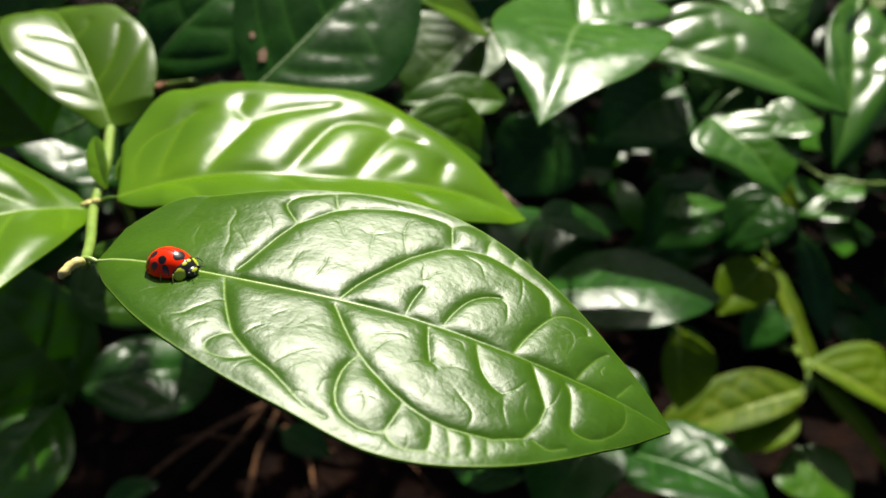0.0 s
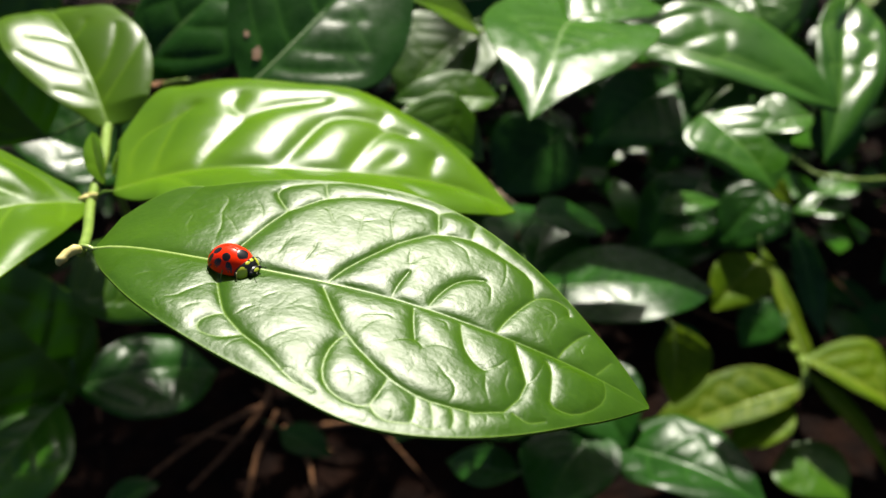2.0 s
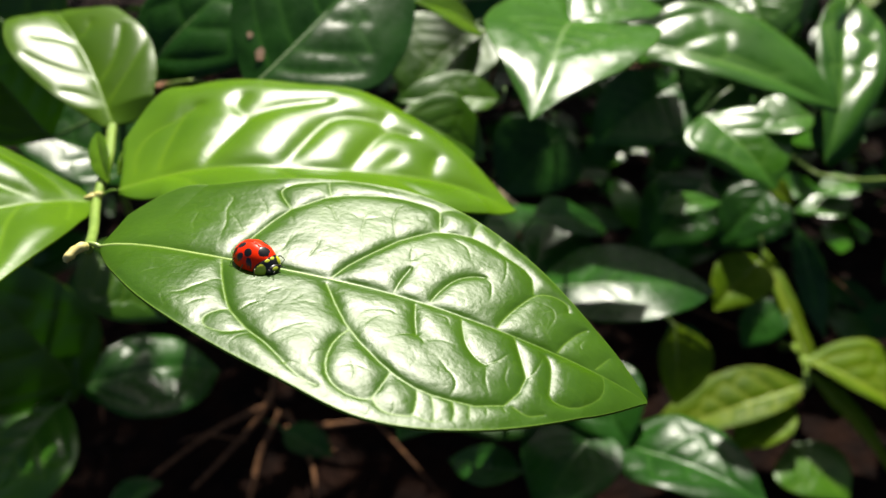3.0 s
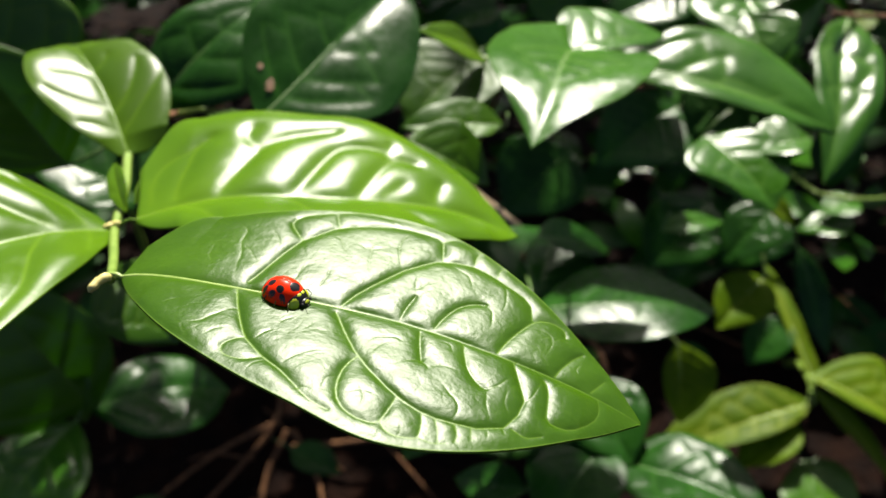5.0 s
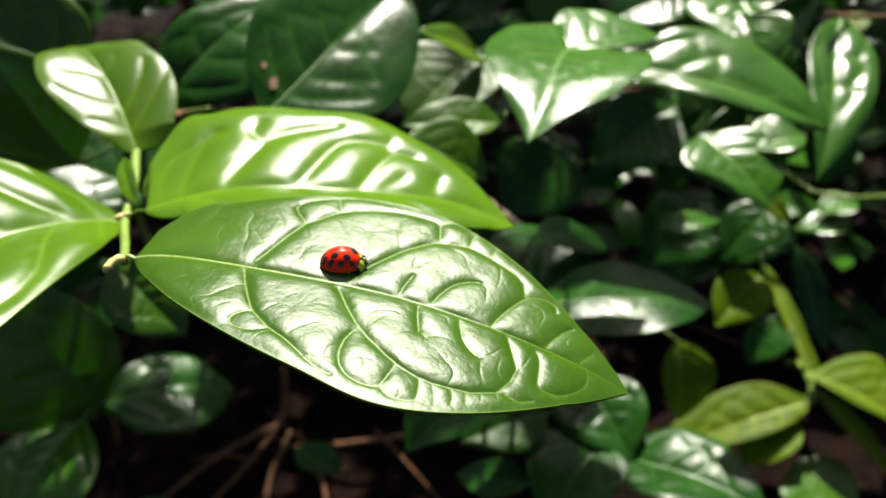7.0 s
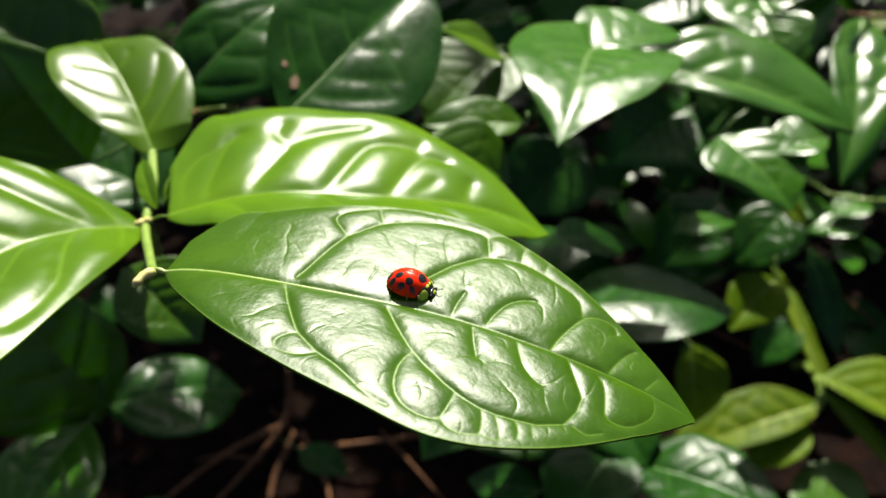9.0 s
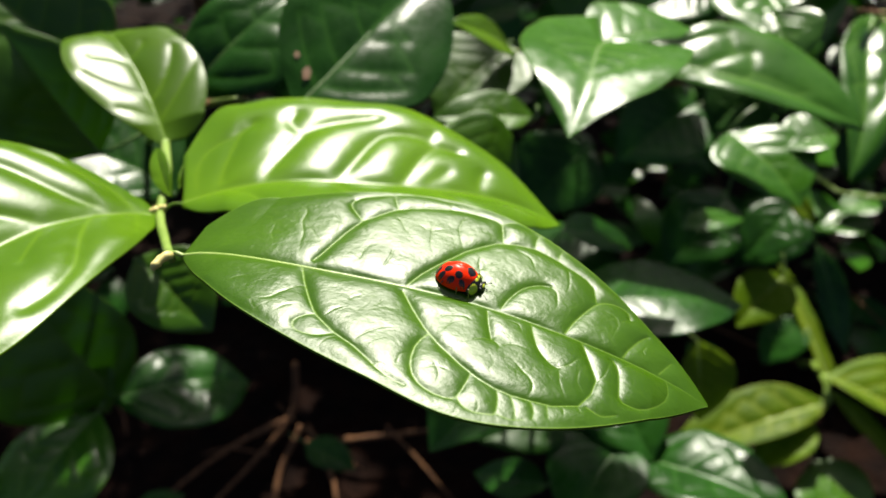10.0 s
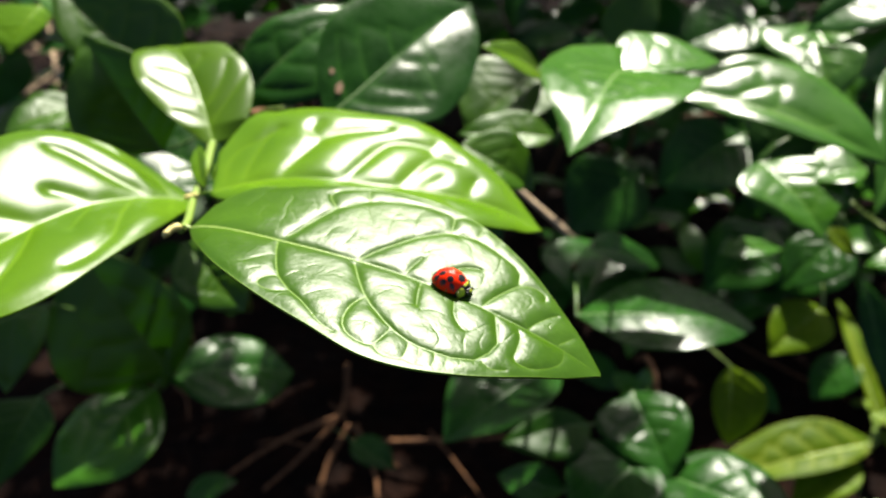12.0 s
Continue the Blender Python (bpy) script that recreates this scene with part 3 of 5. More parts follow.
QUILT_NET.crease((0.830, -0.035), (0.855, -0.006), (0.874, -0.007), strength=0.7)
QUILT_NET.crease((0.847, 0.100), (0.831, 0.104), (0.815, 0.078), strength=0.6)
QUILT_NET.crease((0.777, 0.106), (0.807, 0.103), (0.817, 0.082), (0.812, 0.034), strength=0.7)
QUILT_NET.crease((0.876, 0.062), (0.868, 0.043), (0.875, 0.031), strength=0.7)

LEFT_HALF = (0.090, 0.182, 0.244, 0.310, 0.334, 0.299, 0.220, 0.097, 0.008)
RIGHT_HALF = (0.004, 0.048, 0.118, 0.193, 0.252, 0.283, 0.229, 0.108, 0.0)


def build_front_leaf():
    L = FRONT_LENGTH
    left = [L * q for q in LEFT_HALF]
    right = [L * q for q in RIGHT_HALF]
    quilted = swollen(QUILT_NET, L, 0.00070, 0.023, 0.0016, LEFT_HALF, RIGHT_HALF, 0.0016, 0.00003, 0.055, 480, 0.75, 0.0012, crease=0.0026, full=0.85, flat=0.4, uneven=0.6, depth=0.12)
    me, spine = blade("leaf", L, left, right, FRONT_LEAF, quilted, 680, 180, (-7, 10), FRONT_ARCH, (-0.0153, -0.0071, -0.0103), (0.0, 0.0), 0.00045, 0.002, 4, 0.47, plateau=3.6, cup=0.0)
    ob = new("leaf", me)
    ob.parent = front_branch
    m = frame_of(FRONT_BASE, Vector(FRONT_TIP) - Vector(FRONT_BASE), (0, 0, 1))
    ob.matrix_basis = full_pose(front_branch).inverted() @ m
    tagged(ob, "large quilted green leaf with sunken pale veins")
    midrib_of(ob, spine, 0.00036, MIDRIB_PALE, m.inverted() @ Vector((-0.0565, 0.096, 0.5172)), 0.4)
    return ob


build_front_leaf()


def young_leaf(base, tip, normal, left, right, net, fold, arch, height, reach, seed, label, bend=(0, 0), peak=0.5, curl=0.0, notch=0.0, back=None, radius=0.0008, plateau=2.0, cup=0.25, wave=0.003, lobe=(0.0, 0.0), wrinkle=0.0):
    """A leaf of the sunlit branch; half widths at the stations in leaf lengths."""
    ax = Vector(tip) - Vector(base)
    ln = ax.length
    rel = swollen(net, ln, height, reach, 0.0045, left, right, 0.004, wrinkle, 0.09, 420, soften=8, margin=0.06, uneven=0.25)
    me, spine = blade("leaf", ln, [ln * q for q in left], [ln * q for q in right], YOUNG_LEAF, rel, 180, 70, fold, arch, bend, lobe, 0.0004, wave, seed, peak, curl, notch, plateau, cup, 0.1)
    ob = new("leaf", me)
    ob.parent = front_branch
    m = frame_of(base, ax, normal)
    ob.matrix_basis = full_pose(front_branch).inverted() @ m
    tagged(ob, label)
    midrib_of(ob, spine, 0.55 * radius, YOUNG_CORD, None if back is None else m.inverted() @ Vector(back), 0.3, 0.9)
    return ob


# side veins of the other leaves of the branch
RIBBED_NET = Network()
RIBBED_NET.vein((0.031, 0.039), (0.029, 0.129), (0.059, 0.195), (0.109, 0.223), (0.130, 0.249), strength=0.9)
RIBBED_NET.vein((0.088, 0.032), (0.094, 0.091), (0.116, 0.183), (0.135, 0.241), (0.171, 0.279))
RIBBED_NET.vein((0.195, 0.015), (0.217, 0.061), (0.256, 0.130), (0.297, 0.203), (0.342, 0.246), (0.399, 0.275), (0.457, 0.297), (0.508, 0.312))
RIBBED_NET.vein((0.292, 0.210), (0.267, 0.245), (0.264, 0.288), (0.285, 0.316), strength=0.7)
RIBBED_NET.vein((0.368, 0.002), (0.392, 0.034), (0.435, 0.108), (0.472, 0.175), (0.511, 0.223), (0.561, 0.238), (0.612, 0.235), (0.642, 0.216), (0.651, 0.180))
RIBBED_NET.vein((0.540, 0.003), (0.574, 0.065), (0.613, 0.131), (0.651, 0.177), (0.680, 0.193), (0.731, 0.177))
RIBBED_NET.vein((0.619, 0.022), (0.627, 0.033), (0.663, 0.060), (0.688, 0.087), strength=0.6)
RIBBED_NET.vein((0.761, 0.021), (0.770, 0.066), (0.792, 0.109), strength=0.8)
RIBBED_NET.vein((0.653, 0.180), (0.646, 0.217), (0.664, 0.261), strength=0.7)
RIBBED_NET.crease((0.143, 0.028), (0.164, 0.071), (0.194, 0.112), (0.225, 0.157), (0.254, 0.147), strength=0.7)
RIBBED_NET.vein((0.11, -0.01), (0.16, -0.06), (0.2, -0.14), strength=0.7)
RIBBED_NET.vein((0.36, -0.01), (0.42, -0.08), (0.46, -0.15), strength=0.7)
RIBBED_NET.vein((0.62, -0.01), (0.68, -0.07), (0.72, -0.12), strength=0.7)
BROAD_NET = Network()
BROAD_NET.vein((0.057, -0.010), (0.081, 0.037), (0.134, 0.108), strength=0.7)
BROAD_NET.vein((0.180, 0.011), (0.247, 0.072), (0.298, 0.128), (0.347, 0.174), (0.423, 0.204), (0.481, 0.203), (0.504, 0.197), strength=0.8)
BROAD_NET.vein((0.308, 0.015), (0.363, 0.050), (0.418, 0.085), strength=0.6)
BROAD_NET.crease((0.272, 0.083), (0.310, 0.095), (0.340, 0.097), strength=0.5)
BROAD_NET.vein((0.134, -0.025), (0.172, -0.064), (0.212, -0.127), (0.242, -0.183), (0.269, -0.220), (0.292, -0.241))
BROAD_NET.vein((0.288, -0.008), (0.328, -0.047), (0.382, -0.092))
BROAD_NET.vein((0.055, -0.021), (0.059, -0.099), (0.103, -0.167), (0.137, -0.226), (0.169, -0.254), strength=0.8)
BROAD_NET.vein((0.45, 0.0), (0.52, -0.06), (0.6, -0.14), (0.66, -0.19))
BROAD_NET.vein((0.47, 0.0), (0.55, 0.07), (0.64, 0.13), (0.7, 0.16))
BROAD_NET.vein((0.65, 0.0), (0.72, -0.06), (0.79, -0.11), strength=0.9)
BROAD_NET.vein((0.67, 0.0), (0.74, 0.06), (0.8, 0.1), strength=0.9)
ROUND_NET = Network()
ROUND_NET.vein((0.605, 0.025), (0.650, 0.100), (0.675, 0.208), strength=0.8)
ROUND_NET.vein((0.325, 0.005), (0.375, 0.129), (0.452, 0.236), (0.522, 0.289), strength=0.9)
ROUND_NET.vein((0.129, -0.013), (0.194, 0.086), (0.235, 0.188), strength=0.8)
ROUND_NET.vein((0.651, -0.018), (0.703, -0.080), (0.770, -0.117), strength=0.8)
ROUND_NET.vein((0.281, 0.001), (0.377, -0.089), (0.530, -0.185), (0.663, -0.243), strength=0.9)
ROUND_NET.vein((0.148, -0.018), (0.305, -0.159), (0.466, -0.296), (0.547, -0.353), strength=0.8)
SPROUT_NET = Network()
SPROUT_NET.vein((0.3, 0.0), (0.45, 0.12))
SPROUT_NET.vein((0.35, 0.0), (0.5, -0.12))
SPROUT = tuple(0.13 * q for q in PROFILES["elliptic"])

young_leaf((-0.0707, 0.1429, 0.495), (0.0205, 0.1570, 0.4775), (0.08, -0.05, 0.995), (0.19, 0.355, 0.392, 0.405, 0.397, 0.380, 0.285, 0.155, 0.0),
           (0.01, 0.07, 0.15, 0.2, 0.22, 0.21, 0.175, 0.105, 0.0), RIBBED_NET, (1, 18), 0.075, 0.0017, 0.05, 11, "bright green young leaf with puffed ribs",
           bend=(0.035, -0.006, 0.01), peak=0.42, plateau=2.2, cup=0.6, radius=0.0005, back=(-0.0768, 0.1435, 0.4918), lobe=(0.015, 0.0))
young_leaf((-0.0766, 0.1424, 0.4922), (-0.127, 0.0665, 0.513), (0.30, -0.03, 0.95), (0.01, 0.06, 0.145, 0.215, 0.25, 0.255, 0.225, 0.12, 0.0),
           (0.06, 0.16, 0.27, 0.325, 0.325, 0.285, 0.21, 0.09, 0.0), BROAD_NET, (15, 7), 0.05, 0.0017, 0.05, 12, "bright green young leaf with smooth ribs",
           bend=(0.002, -0.045), radius=0.0007, back=(-0.0768, 0.1435, 0.4918))
young_leaf((-0.0937, 0.1988, 0.478), (-0.1230, 0.2457, 0.4950), (0.27, -0.16, 0.95), (0.04, 0.09, 0.185, 0.275, 0.33, 0.35, 0.325, 0.26, 0.18),
           (0.09, 0.185, 0.25, 0.31, 0.335, 0.335, 0.31, 0.28, 0.25), ROUND_NET, (12, 14), 0.035, 0.0007, 0.06, 13, "small round pale green young leaf",
           bend=(-0.02, 0.0), curl=0.02, notch=0.05, back=(-0.0945, 0.2, 0.477), radius=0.0005)
young_leaf((-0.0764, 0.1505, 0.4915), (-0.0848, 0.1698, 0.4935), (-0.1, -0.75, 0.65), SPROUT, SPROUT, SPROUT_NET, (10, 10), 0.05, 0.0002, 0.1, 14, "tiny pale green leaf at the stem", radius=0.0003)
young_leaf((-0.075, 0.1533, 0.4918), (-0.0728, 0.1649, 0.4945), (0.1, -0.75, 0.65), SPROUT, SPROUT, SPROUT_NET, (10, 10), 0.05, 0.0002, 0.1, 15, "tiny pale green leaf at the stem", radius=0.0003)
v, f = tube(smooth_path([(-0.0545, 0.0935, 0.5192), (-0.0553, 0.0922, 0.5197), (-0.0562, 0.0905, 0.5196), (-0.0567, 0.0897, 0.519)], 14), [0.0006, 0.0009, 0.0007, 0.0008, 0.0003], 10, 0.15, 8)
mesh_object("bud", v, f, BUD_YELLOW, front_branch, label="yellow unopened bud at the branch end")
for k, (a, b) in enumerate((((-0.0768, 0.1435, 0.4925), (-0.0748, 0.1432, 0.4938)), ((-0.0768, 0.1435, 0.4925), (-0.0786, 0.1418, 0.4935)))):
    v, f = tube(smooth_path([a, b], 6), [0.0011, 0.0009, 0.0003], 8, 0.12, k)
    mesh_object("bud", v, f, BUD_YELLOW, front_branch, label="small yellow side bud")

# ---- branches of the shrub behind ----
branch_thing("upper_left", "shrub_branch", [(-0.16, 0.7, 0), (-0.15, 0.5, 0.27), (-0.11, 0.34, 0.42), (-0.1, 0.25, 0.462)], [0.0028, 0.0022, 0.0018, 0.0013], "shrub branch with large dark quilted leaves")
branch_thing("centre", "shrub_branch", [(0.02, 0.9, 0), (0.04, 0.7, 0.2), (0.04, 0.5, 0.35), (0.035, 0.36, 0.43)], [0.0028, 0.0022, 0.0018, 0.0013], "shrub branch with green leaves in half shade")
branch_thing("heart", "shrub_branch", [(0.1, 0.85, 0), (0.1, 0.65, 0.22), (0.08, 0.46, 0.38), (0.06, 0.295, 0.46)], [0.0024, 0.0016, 0.001, 0.0007], "shrub branch with a heart-shaped sunlit leaf")
branch_thing("right_top", "shrub_branch", [(0.55, 1.0, 0), (0.5, 0.8, 0.2), (0.36, 0.55, 0.36), (0.21, 0.41, 0.43)], [0.0028, 0.0022, 0.0018, 0.0013], "shrub branch with shiny green leaves")
branch_thing("right_mid", "shrub_branch", [(0.1, 1.0, 0), (0.13, 0.8, 0.17), (0.17, 0.6, 0.29), (0.205, 0.5, 0.345)], [0.0028, 0.0022, 0.0018, 0.0013], "shrub branch with small shaded leaves")
branch_thing("dark_mid", "shrub_branch", [(0.07, 0.65, 0), (0.06, 0.55, 0.16), (0.05, 0.42, 0.28), (0.04, 0.31, 0.345)], [0.003, 0.0025, 0.002, 0.0015], "shrub branch with broad dark leaves")
branch_thing("lower_right", "leafy_shoot", [(0.34, 0.56, 0.0), (0.335, 0.53, 0.03), (0.32, 0.48, 0.06), (0.31, 0.46, 0.07)], [0.004, 0.0035, 0.003, 0.002], "low shoot with yellow-green leaves", STEM_GREEN)
branch_thing("bottom", "shrub_branch", [(0.13, 0.6, 0), (0.12, 0.5, 0.1), (0.11, 0.4, 0.18), (0.1, 0.32, 0.225)], [0.003, 0.0025, 0.002, 0.0015], "low shrub branch with dark shiny leaves")
branch_thing("left_bottom", "shrub_branch", [(-0.24, 0.5, 0), (-0.22, 0.42, 0.14), (-0.2, 0.33, 0.24), (-0.18, 0.295, 0.29)], [0.003, 0.0025, 0.002, 0.0015], "low shrub branch with dark shiny leaves")

upper_left = branch_things["upper_left"]
leaf_on(upper_left, (-0.102, 0.244, 0.468), (-0.059, 0.303, 0.488), (0.18, -0.34, 0.92), 0.017, 0.026, DARK_SHINE, "ovate", fold=7, arch=0.12, puff=0.8)
spotted_leaf = leaf_on(upper_left, (-0.056, 0.212, 0.482), (-0.012, 0.286, 0.497), (0.36, -0.37, 0.84), 0.027, 0.029, DARK_SHINE, "ovate", fold=8, arch=0.03, puff=0.5)
leaf_on(upper_left, (-0.136, 0.257, 0.466), (-0.176, 0.262, 0.513), (0.64, -0.50, 0.58), 0.019, 0.027, MID_LEAF, "ovate", fold=12, arch=0.05, puff=1)
leaf_on(upper_left, (-0.133, 0.234, 0.452), (-0.156, 0.241, 0.498), (0.60, -0.69, 0.40), 0.023, 0.018, MID_LEAF, "ovate", fold=12, arch=0.05, puff=1)
leaf_on(upper_left, (-0.204, 0.317, 0.424), (-0.246, 0.274, 0.426), (0.18, -0.13, 0.97), 0.026, 0.022, MID_LEAF, "ovate", fold=12, arch=0.05, puff=1)
leaf_on(upper_left, (-0.240, 0.346, 0.469), (-0.243, 0.311, 0.458), (-0.00, -0.32, 0.95), 0.014, 0.024, YOUNG_LEAF, "ovate", fold=12, arch=0.05, puff=1)
leaf_on(upper_left, (-0.1195, 0.258, 0.4176), (-0.1658, 0.2656, 0.440), (0.30, -0.20, 0.92), 0.0175, 0.034, DARK_GLOSS, "ovate", fold=8, arch=0.05, puff=0.6)

centre = branch_things["centre"]
leaf_on(centre, (-0.012, 0.242, 0.456), (0.017, 0.235, 0.441), (0.34, -0.41, 0.85), 0.016, 0.010, MID_LEAF, "ovate", fold=12, arch=0.05, puff=0.45)
leaf_on(centre, (0.018, 0.309, 0.455), (-0.009, 0.295, 0.475), (0.62, -0.07, 0.78), 0.012, 0.009, YOUNG_LEAF, "ovate", fold=12, arch=0.05, puff=0.45)
leaf_on(centre, (0.016, 0.320, 0.454), (-0.014, 0.280, 0.440), (-0.01, -0.31, 0.95), 0.022, 0.024, MID_LEAF, "ovate", fold=12, arch=0.05, puff=0.45)
leaf_on(centre, (0.025, 0.270, 0.445), (-0.016, 0.262, 0.450), (0.18, -0.27, 0.95), 0.008, 0.012, MID_LEAF, "ovate", fold=12, arch=0.05, puff=0.45)
leaf_on(centre, (0.036, 0.497, 0.400), (-0.001, 0.488, 0.395), (-0.05, -0.31, 0.95), 0.016, 0.013, DARK_GLOSS, "ovate", fold=12, arch=0.05, puff=0.45)
leaf_on(centre, (0.094, 0.517, 0.283), (0.044, 0.485, 0.245), (-0.29, -0.51, 0.81), 0.036, 0.038, DARK_GLOSS, "ovate", fold=12, arch=0.05, puff=0.45)
leaf_on(centre, (0.069, 0.491, 0.386), (0.087, 0.523, 0.425), (-0.20, -0.71, 0.68), 0.021, 0.016, MID_LEAF, "ovate", fold=12, arch=0.05, puff=0.45)

heart = branch_things["heart"]
leaf_on(heart, (0.052, 0.287, 0.469), (0.0284, 0.2076, 0.4738), (0.0, -0.05, 1.00), 0.033, 0.029, MID_GLOSS, "cordate", fold=4, arch=0.075, puff=0.6, lobe=(0.068, 0.34))
leaf_on(heart, (0.073, 0.362, 0.427), (0.1800, 0.3147, 0.4143), (-0.13, -0.15, 0.98), 0.039, 0.012, MID_GLOSS, "elliptic", fold=4, arch=0.05, puff=0.9)
leaf_on(heart, (0.052, 0.318, 0.455), (0.101, 0.340, 0.451), (-0.03, -0.08, 1.0), 0.030, 0.010, MID_GLOSS, "ovate", fold=5, arch=0.04, puff=0.4)

right_top = branch_things["right_top"]
leaf_on(right_top, (0.188, 0.500, 0.409), (0.196, 0.415, 0.392), (-0.19, -0.16, 0.97), 0.042, 0.036, MID_GLOSS, "cordate", fold=12, arch=0.08, puff=1.4)
leaf_on(right_top, (0.175, 0.441, 0.417), (0.179, 0.398, 0.403), (-0.36, -0.32, 0.87), 0.023, 0.011, MID_GLOSS, "ovate", fold=6, arch=0.05, puff=1)
leaf_on(right_top, (0.231, 0.435, 0.418), (0.183, 0.316, 0.385), (0.04, -0.30, 0.95), 0.021, 0.014, MID_GLOSS, "ovate", fold=12, arch=0.05, puff=2.2)
leaf_on(right_top, (0.136, 0.360, 0.386), (0.159, 0.308, 0.375), (-0.06, -0.10, 0.99), 0.027, 0.025, MID_GLOSS, "ovate", fold=10, arch=0.06, puff=0.6)
leaf_on(right_top, (0.186, 0.347, 0.391), (0.155, 0.343, 0.386), (-0.14, -0.05, 0.99), 0.013, 0.019, MID_GLOSS, "ovate", fold=12, arch=0.05, puff=1)
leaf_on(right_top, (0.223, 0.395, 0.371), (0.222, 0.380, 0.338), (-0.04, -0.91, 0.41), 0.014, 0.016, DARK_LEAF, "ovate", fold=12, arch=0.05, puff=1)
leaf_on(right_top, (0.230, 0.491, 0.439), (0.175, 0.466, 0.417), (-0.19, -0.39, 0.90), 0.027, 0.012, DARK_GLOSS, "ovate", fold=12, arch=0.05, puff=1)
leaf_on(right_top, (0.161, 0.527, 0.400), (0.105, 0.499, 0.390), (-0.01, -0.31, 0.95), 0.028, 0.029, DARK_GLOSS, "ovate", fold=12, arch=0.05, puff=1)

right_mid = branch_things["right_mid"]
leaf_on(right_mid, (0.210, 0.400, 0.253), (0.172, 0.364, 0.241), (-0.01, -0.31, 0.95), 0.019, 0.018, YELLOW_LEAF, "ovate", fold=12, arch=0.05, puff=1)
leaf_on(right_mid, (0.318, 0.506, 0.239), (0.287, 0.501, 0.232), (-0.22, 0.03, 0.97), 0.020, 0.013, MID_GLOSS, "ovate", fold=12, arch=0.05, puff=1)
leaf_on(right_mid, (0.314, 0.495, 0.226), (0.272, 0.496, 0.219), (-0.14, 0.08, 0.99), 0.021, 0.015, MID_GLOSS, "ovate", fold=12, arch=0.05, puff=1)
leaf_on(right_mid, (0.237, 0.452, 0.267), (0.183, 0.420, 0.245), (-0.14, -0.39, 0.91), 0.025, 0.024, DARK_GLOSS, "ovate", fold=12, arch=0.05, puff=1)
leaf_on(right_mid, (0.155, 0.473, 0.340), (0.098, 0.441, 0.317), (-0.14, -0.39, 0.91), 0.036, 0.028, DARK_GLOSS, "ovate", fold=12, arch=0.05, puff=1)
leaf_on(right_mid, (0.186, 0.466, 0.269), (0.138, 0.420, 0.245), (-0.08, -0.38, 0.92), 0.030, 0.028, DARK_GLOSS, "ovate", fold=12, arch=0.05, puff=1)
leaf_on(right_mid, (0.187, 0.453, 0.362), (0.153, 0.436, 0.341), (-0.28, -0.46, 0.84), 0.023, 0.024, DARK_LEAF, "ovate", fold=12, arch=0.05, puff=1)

dark_mid = branch_things["dark_mid"]
leaf_on(dark_mid, (0.040, 0.264, 0.352), (0.122, 0.260, 0.3555), (-0.10, 0.155, 0.99), 0.037, 0.026, DARK_SHINE, "elliptic", fold=-6, arch=0.05, puff=0.25)
leaf_on(dark_mid, (0.045, 0.292, 0.335), (0.062, 0.345, 0.337), (0.12, -0.13, 0.98), 0.030, 0.026, DARK_GLOSS, "ovate", fold=8, arch=0.05, puff=0.6)
leaf_on(dark_mid, (0.150, 0.366, 0.227), (0.150, 0.332, 0.187), (-0.00, -0.77, 0.64), 0.022, 0.012, YELLOW_LEAF, "ovate", fold=12, arch=0.05, puff=1)

lower_right = branch_things["lower_right"]
leaf_on(lower_right, (0.316, 0.459, 0.058), (0.169, 0.421, 0.028), (-0.19, -0.05, 0.98), 0.020, 0.034, YELLOW_LEAF, "ovate", fold=12, arch=0.05, puff=1)
leaf_on(lower_right, (0.301, 0.449, 0.046), (0.241, 0.411, 0.032), (-0.17, -0.11, 0.98), 0.023, 0.020, YELLOW_LEAF, "ovate", fold=12, arch=0.05, puff=1)
leaf_on(lower_right, (0.312, 0.474, 0.076), (0.396, 0.409, 0.061), (0.11, -0.09, 0.99), 0.045, 0.014, YELLOW_LEAF, "ovate", fold=12, arch=0.05, puff=1)
leaf_on(lower_right, (0.312, 0.468, 0.069), (0.368, 0.383, 0.029), (0.20, -0.30, 0.93), 0.011, 0.008, YELLOW_LEAF, "ovate", fold=12, arch=0.05, puff=1)
leaf_on(lower_right, (0.330, 0.490, 0.048), (0.314, 0.615, 0.088), (0.04, -0.30, 0.95), 0.006, 0.010, YELLOW_LEAF, "strap", fold=12, arch=0.05, puff=1)
leaf_on(lower_right, (0.299, 0.426, 0.019), (0.330, 0.372, 0.017), (0.01, -0.03, 1.00), 0.027, 0.044, MID_LEAF, "ovate", fold=12, arch=0.05, puff=1)

bottom = branch_things["bottom"]
leaf_on(bottom, (0.092, 0.275, 0.227), (0.161, 0.221, 0.246), (-0.10, 0.21, 0.97), 0.031, 0.028, DARK_GLOSS, "ovate", fold=12, arch=0.05, puff=1.2)
leaf_on(bottom, (0.089, 0.279, 0.235), (0.048, 0.225, 0.235), (-0.02, 0.00, 1.00), 0.025, 0.030, DARK_GLOSS, "ovate", fold=12, arch=0.05, puff=0.6)
leaf_on(bottom, (0.082, 0.321, 0.243), (0.100, 0.264, 0.236), (-0.07, -0.13, 0.99), 0.025, 0.029, DARK_GLOSS, "ovate", fold=12, arch=0.05, puff=1)
leaf_on(bottom, (0.033, 0.252, 0.328), (-0.018, 0.201, 0.327), (-0.04, 0.02, 1.00), 0.020, 0.029, DARK_GLOSS, "ovate", fold=12, arch=0.05, puff=1)
leaf_on(bottom, (0.056, 0.292, 0.243), (0.005, 0.266, 0.251), (0.24, -0.19, 0.95), 0.020, 0.011, DARK_LEAF, "ovate", fold=12, arch=0.05, puff=1)

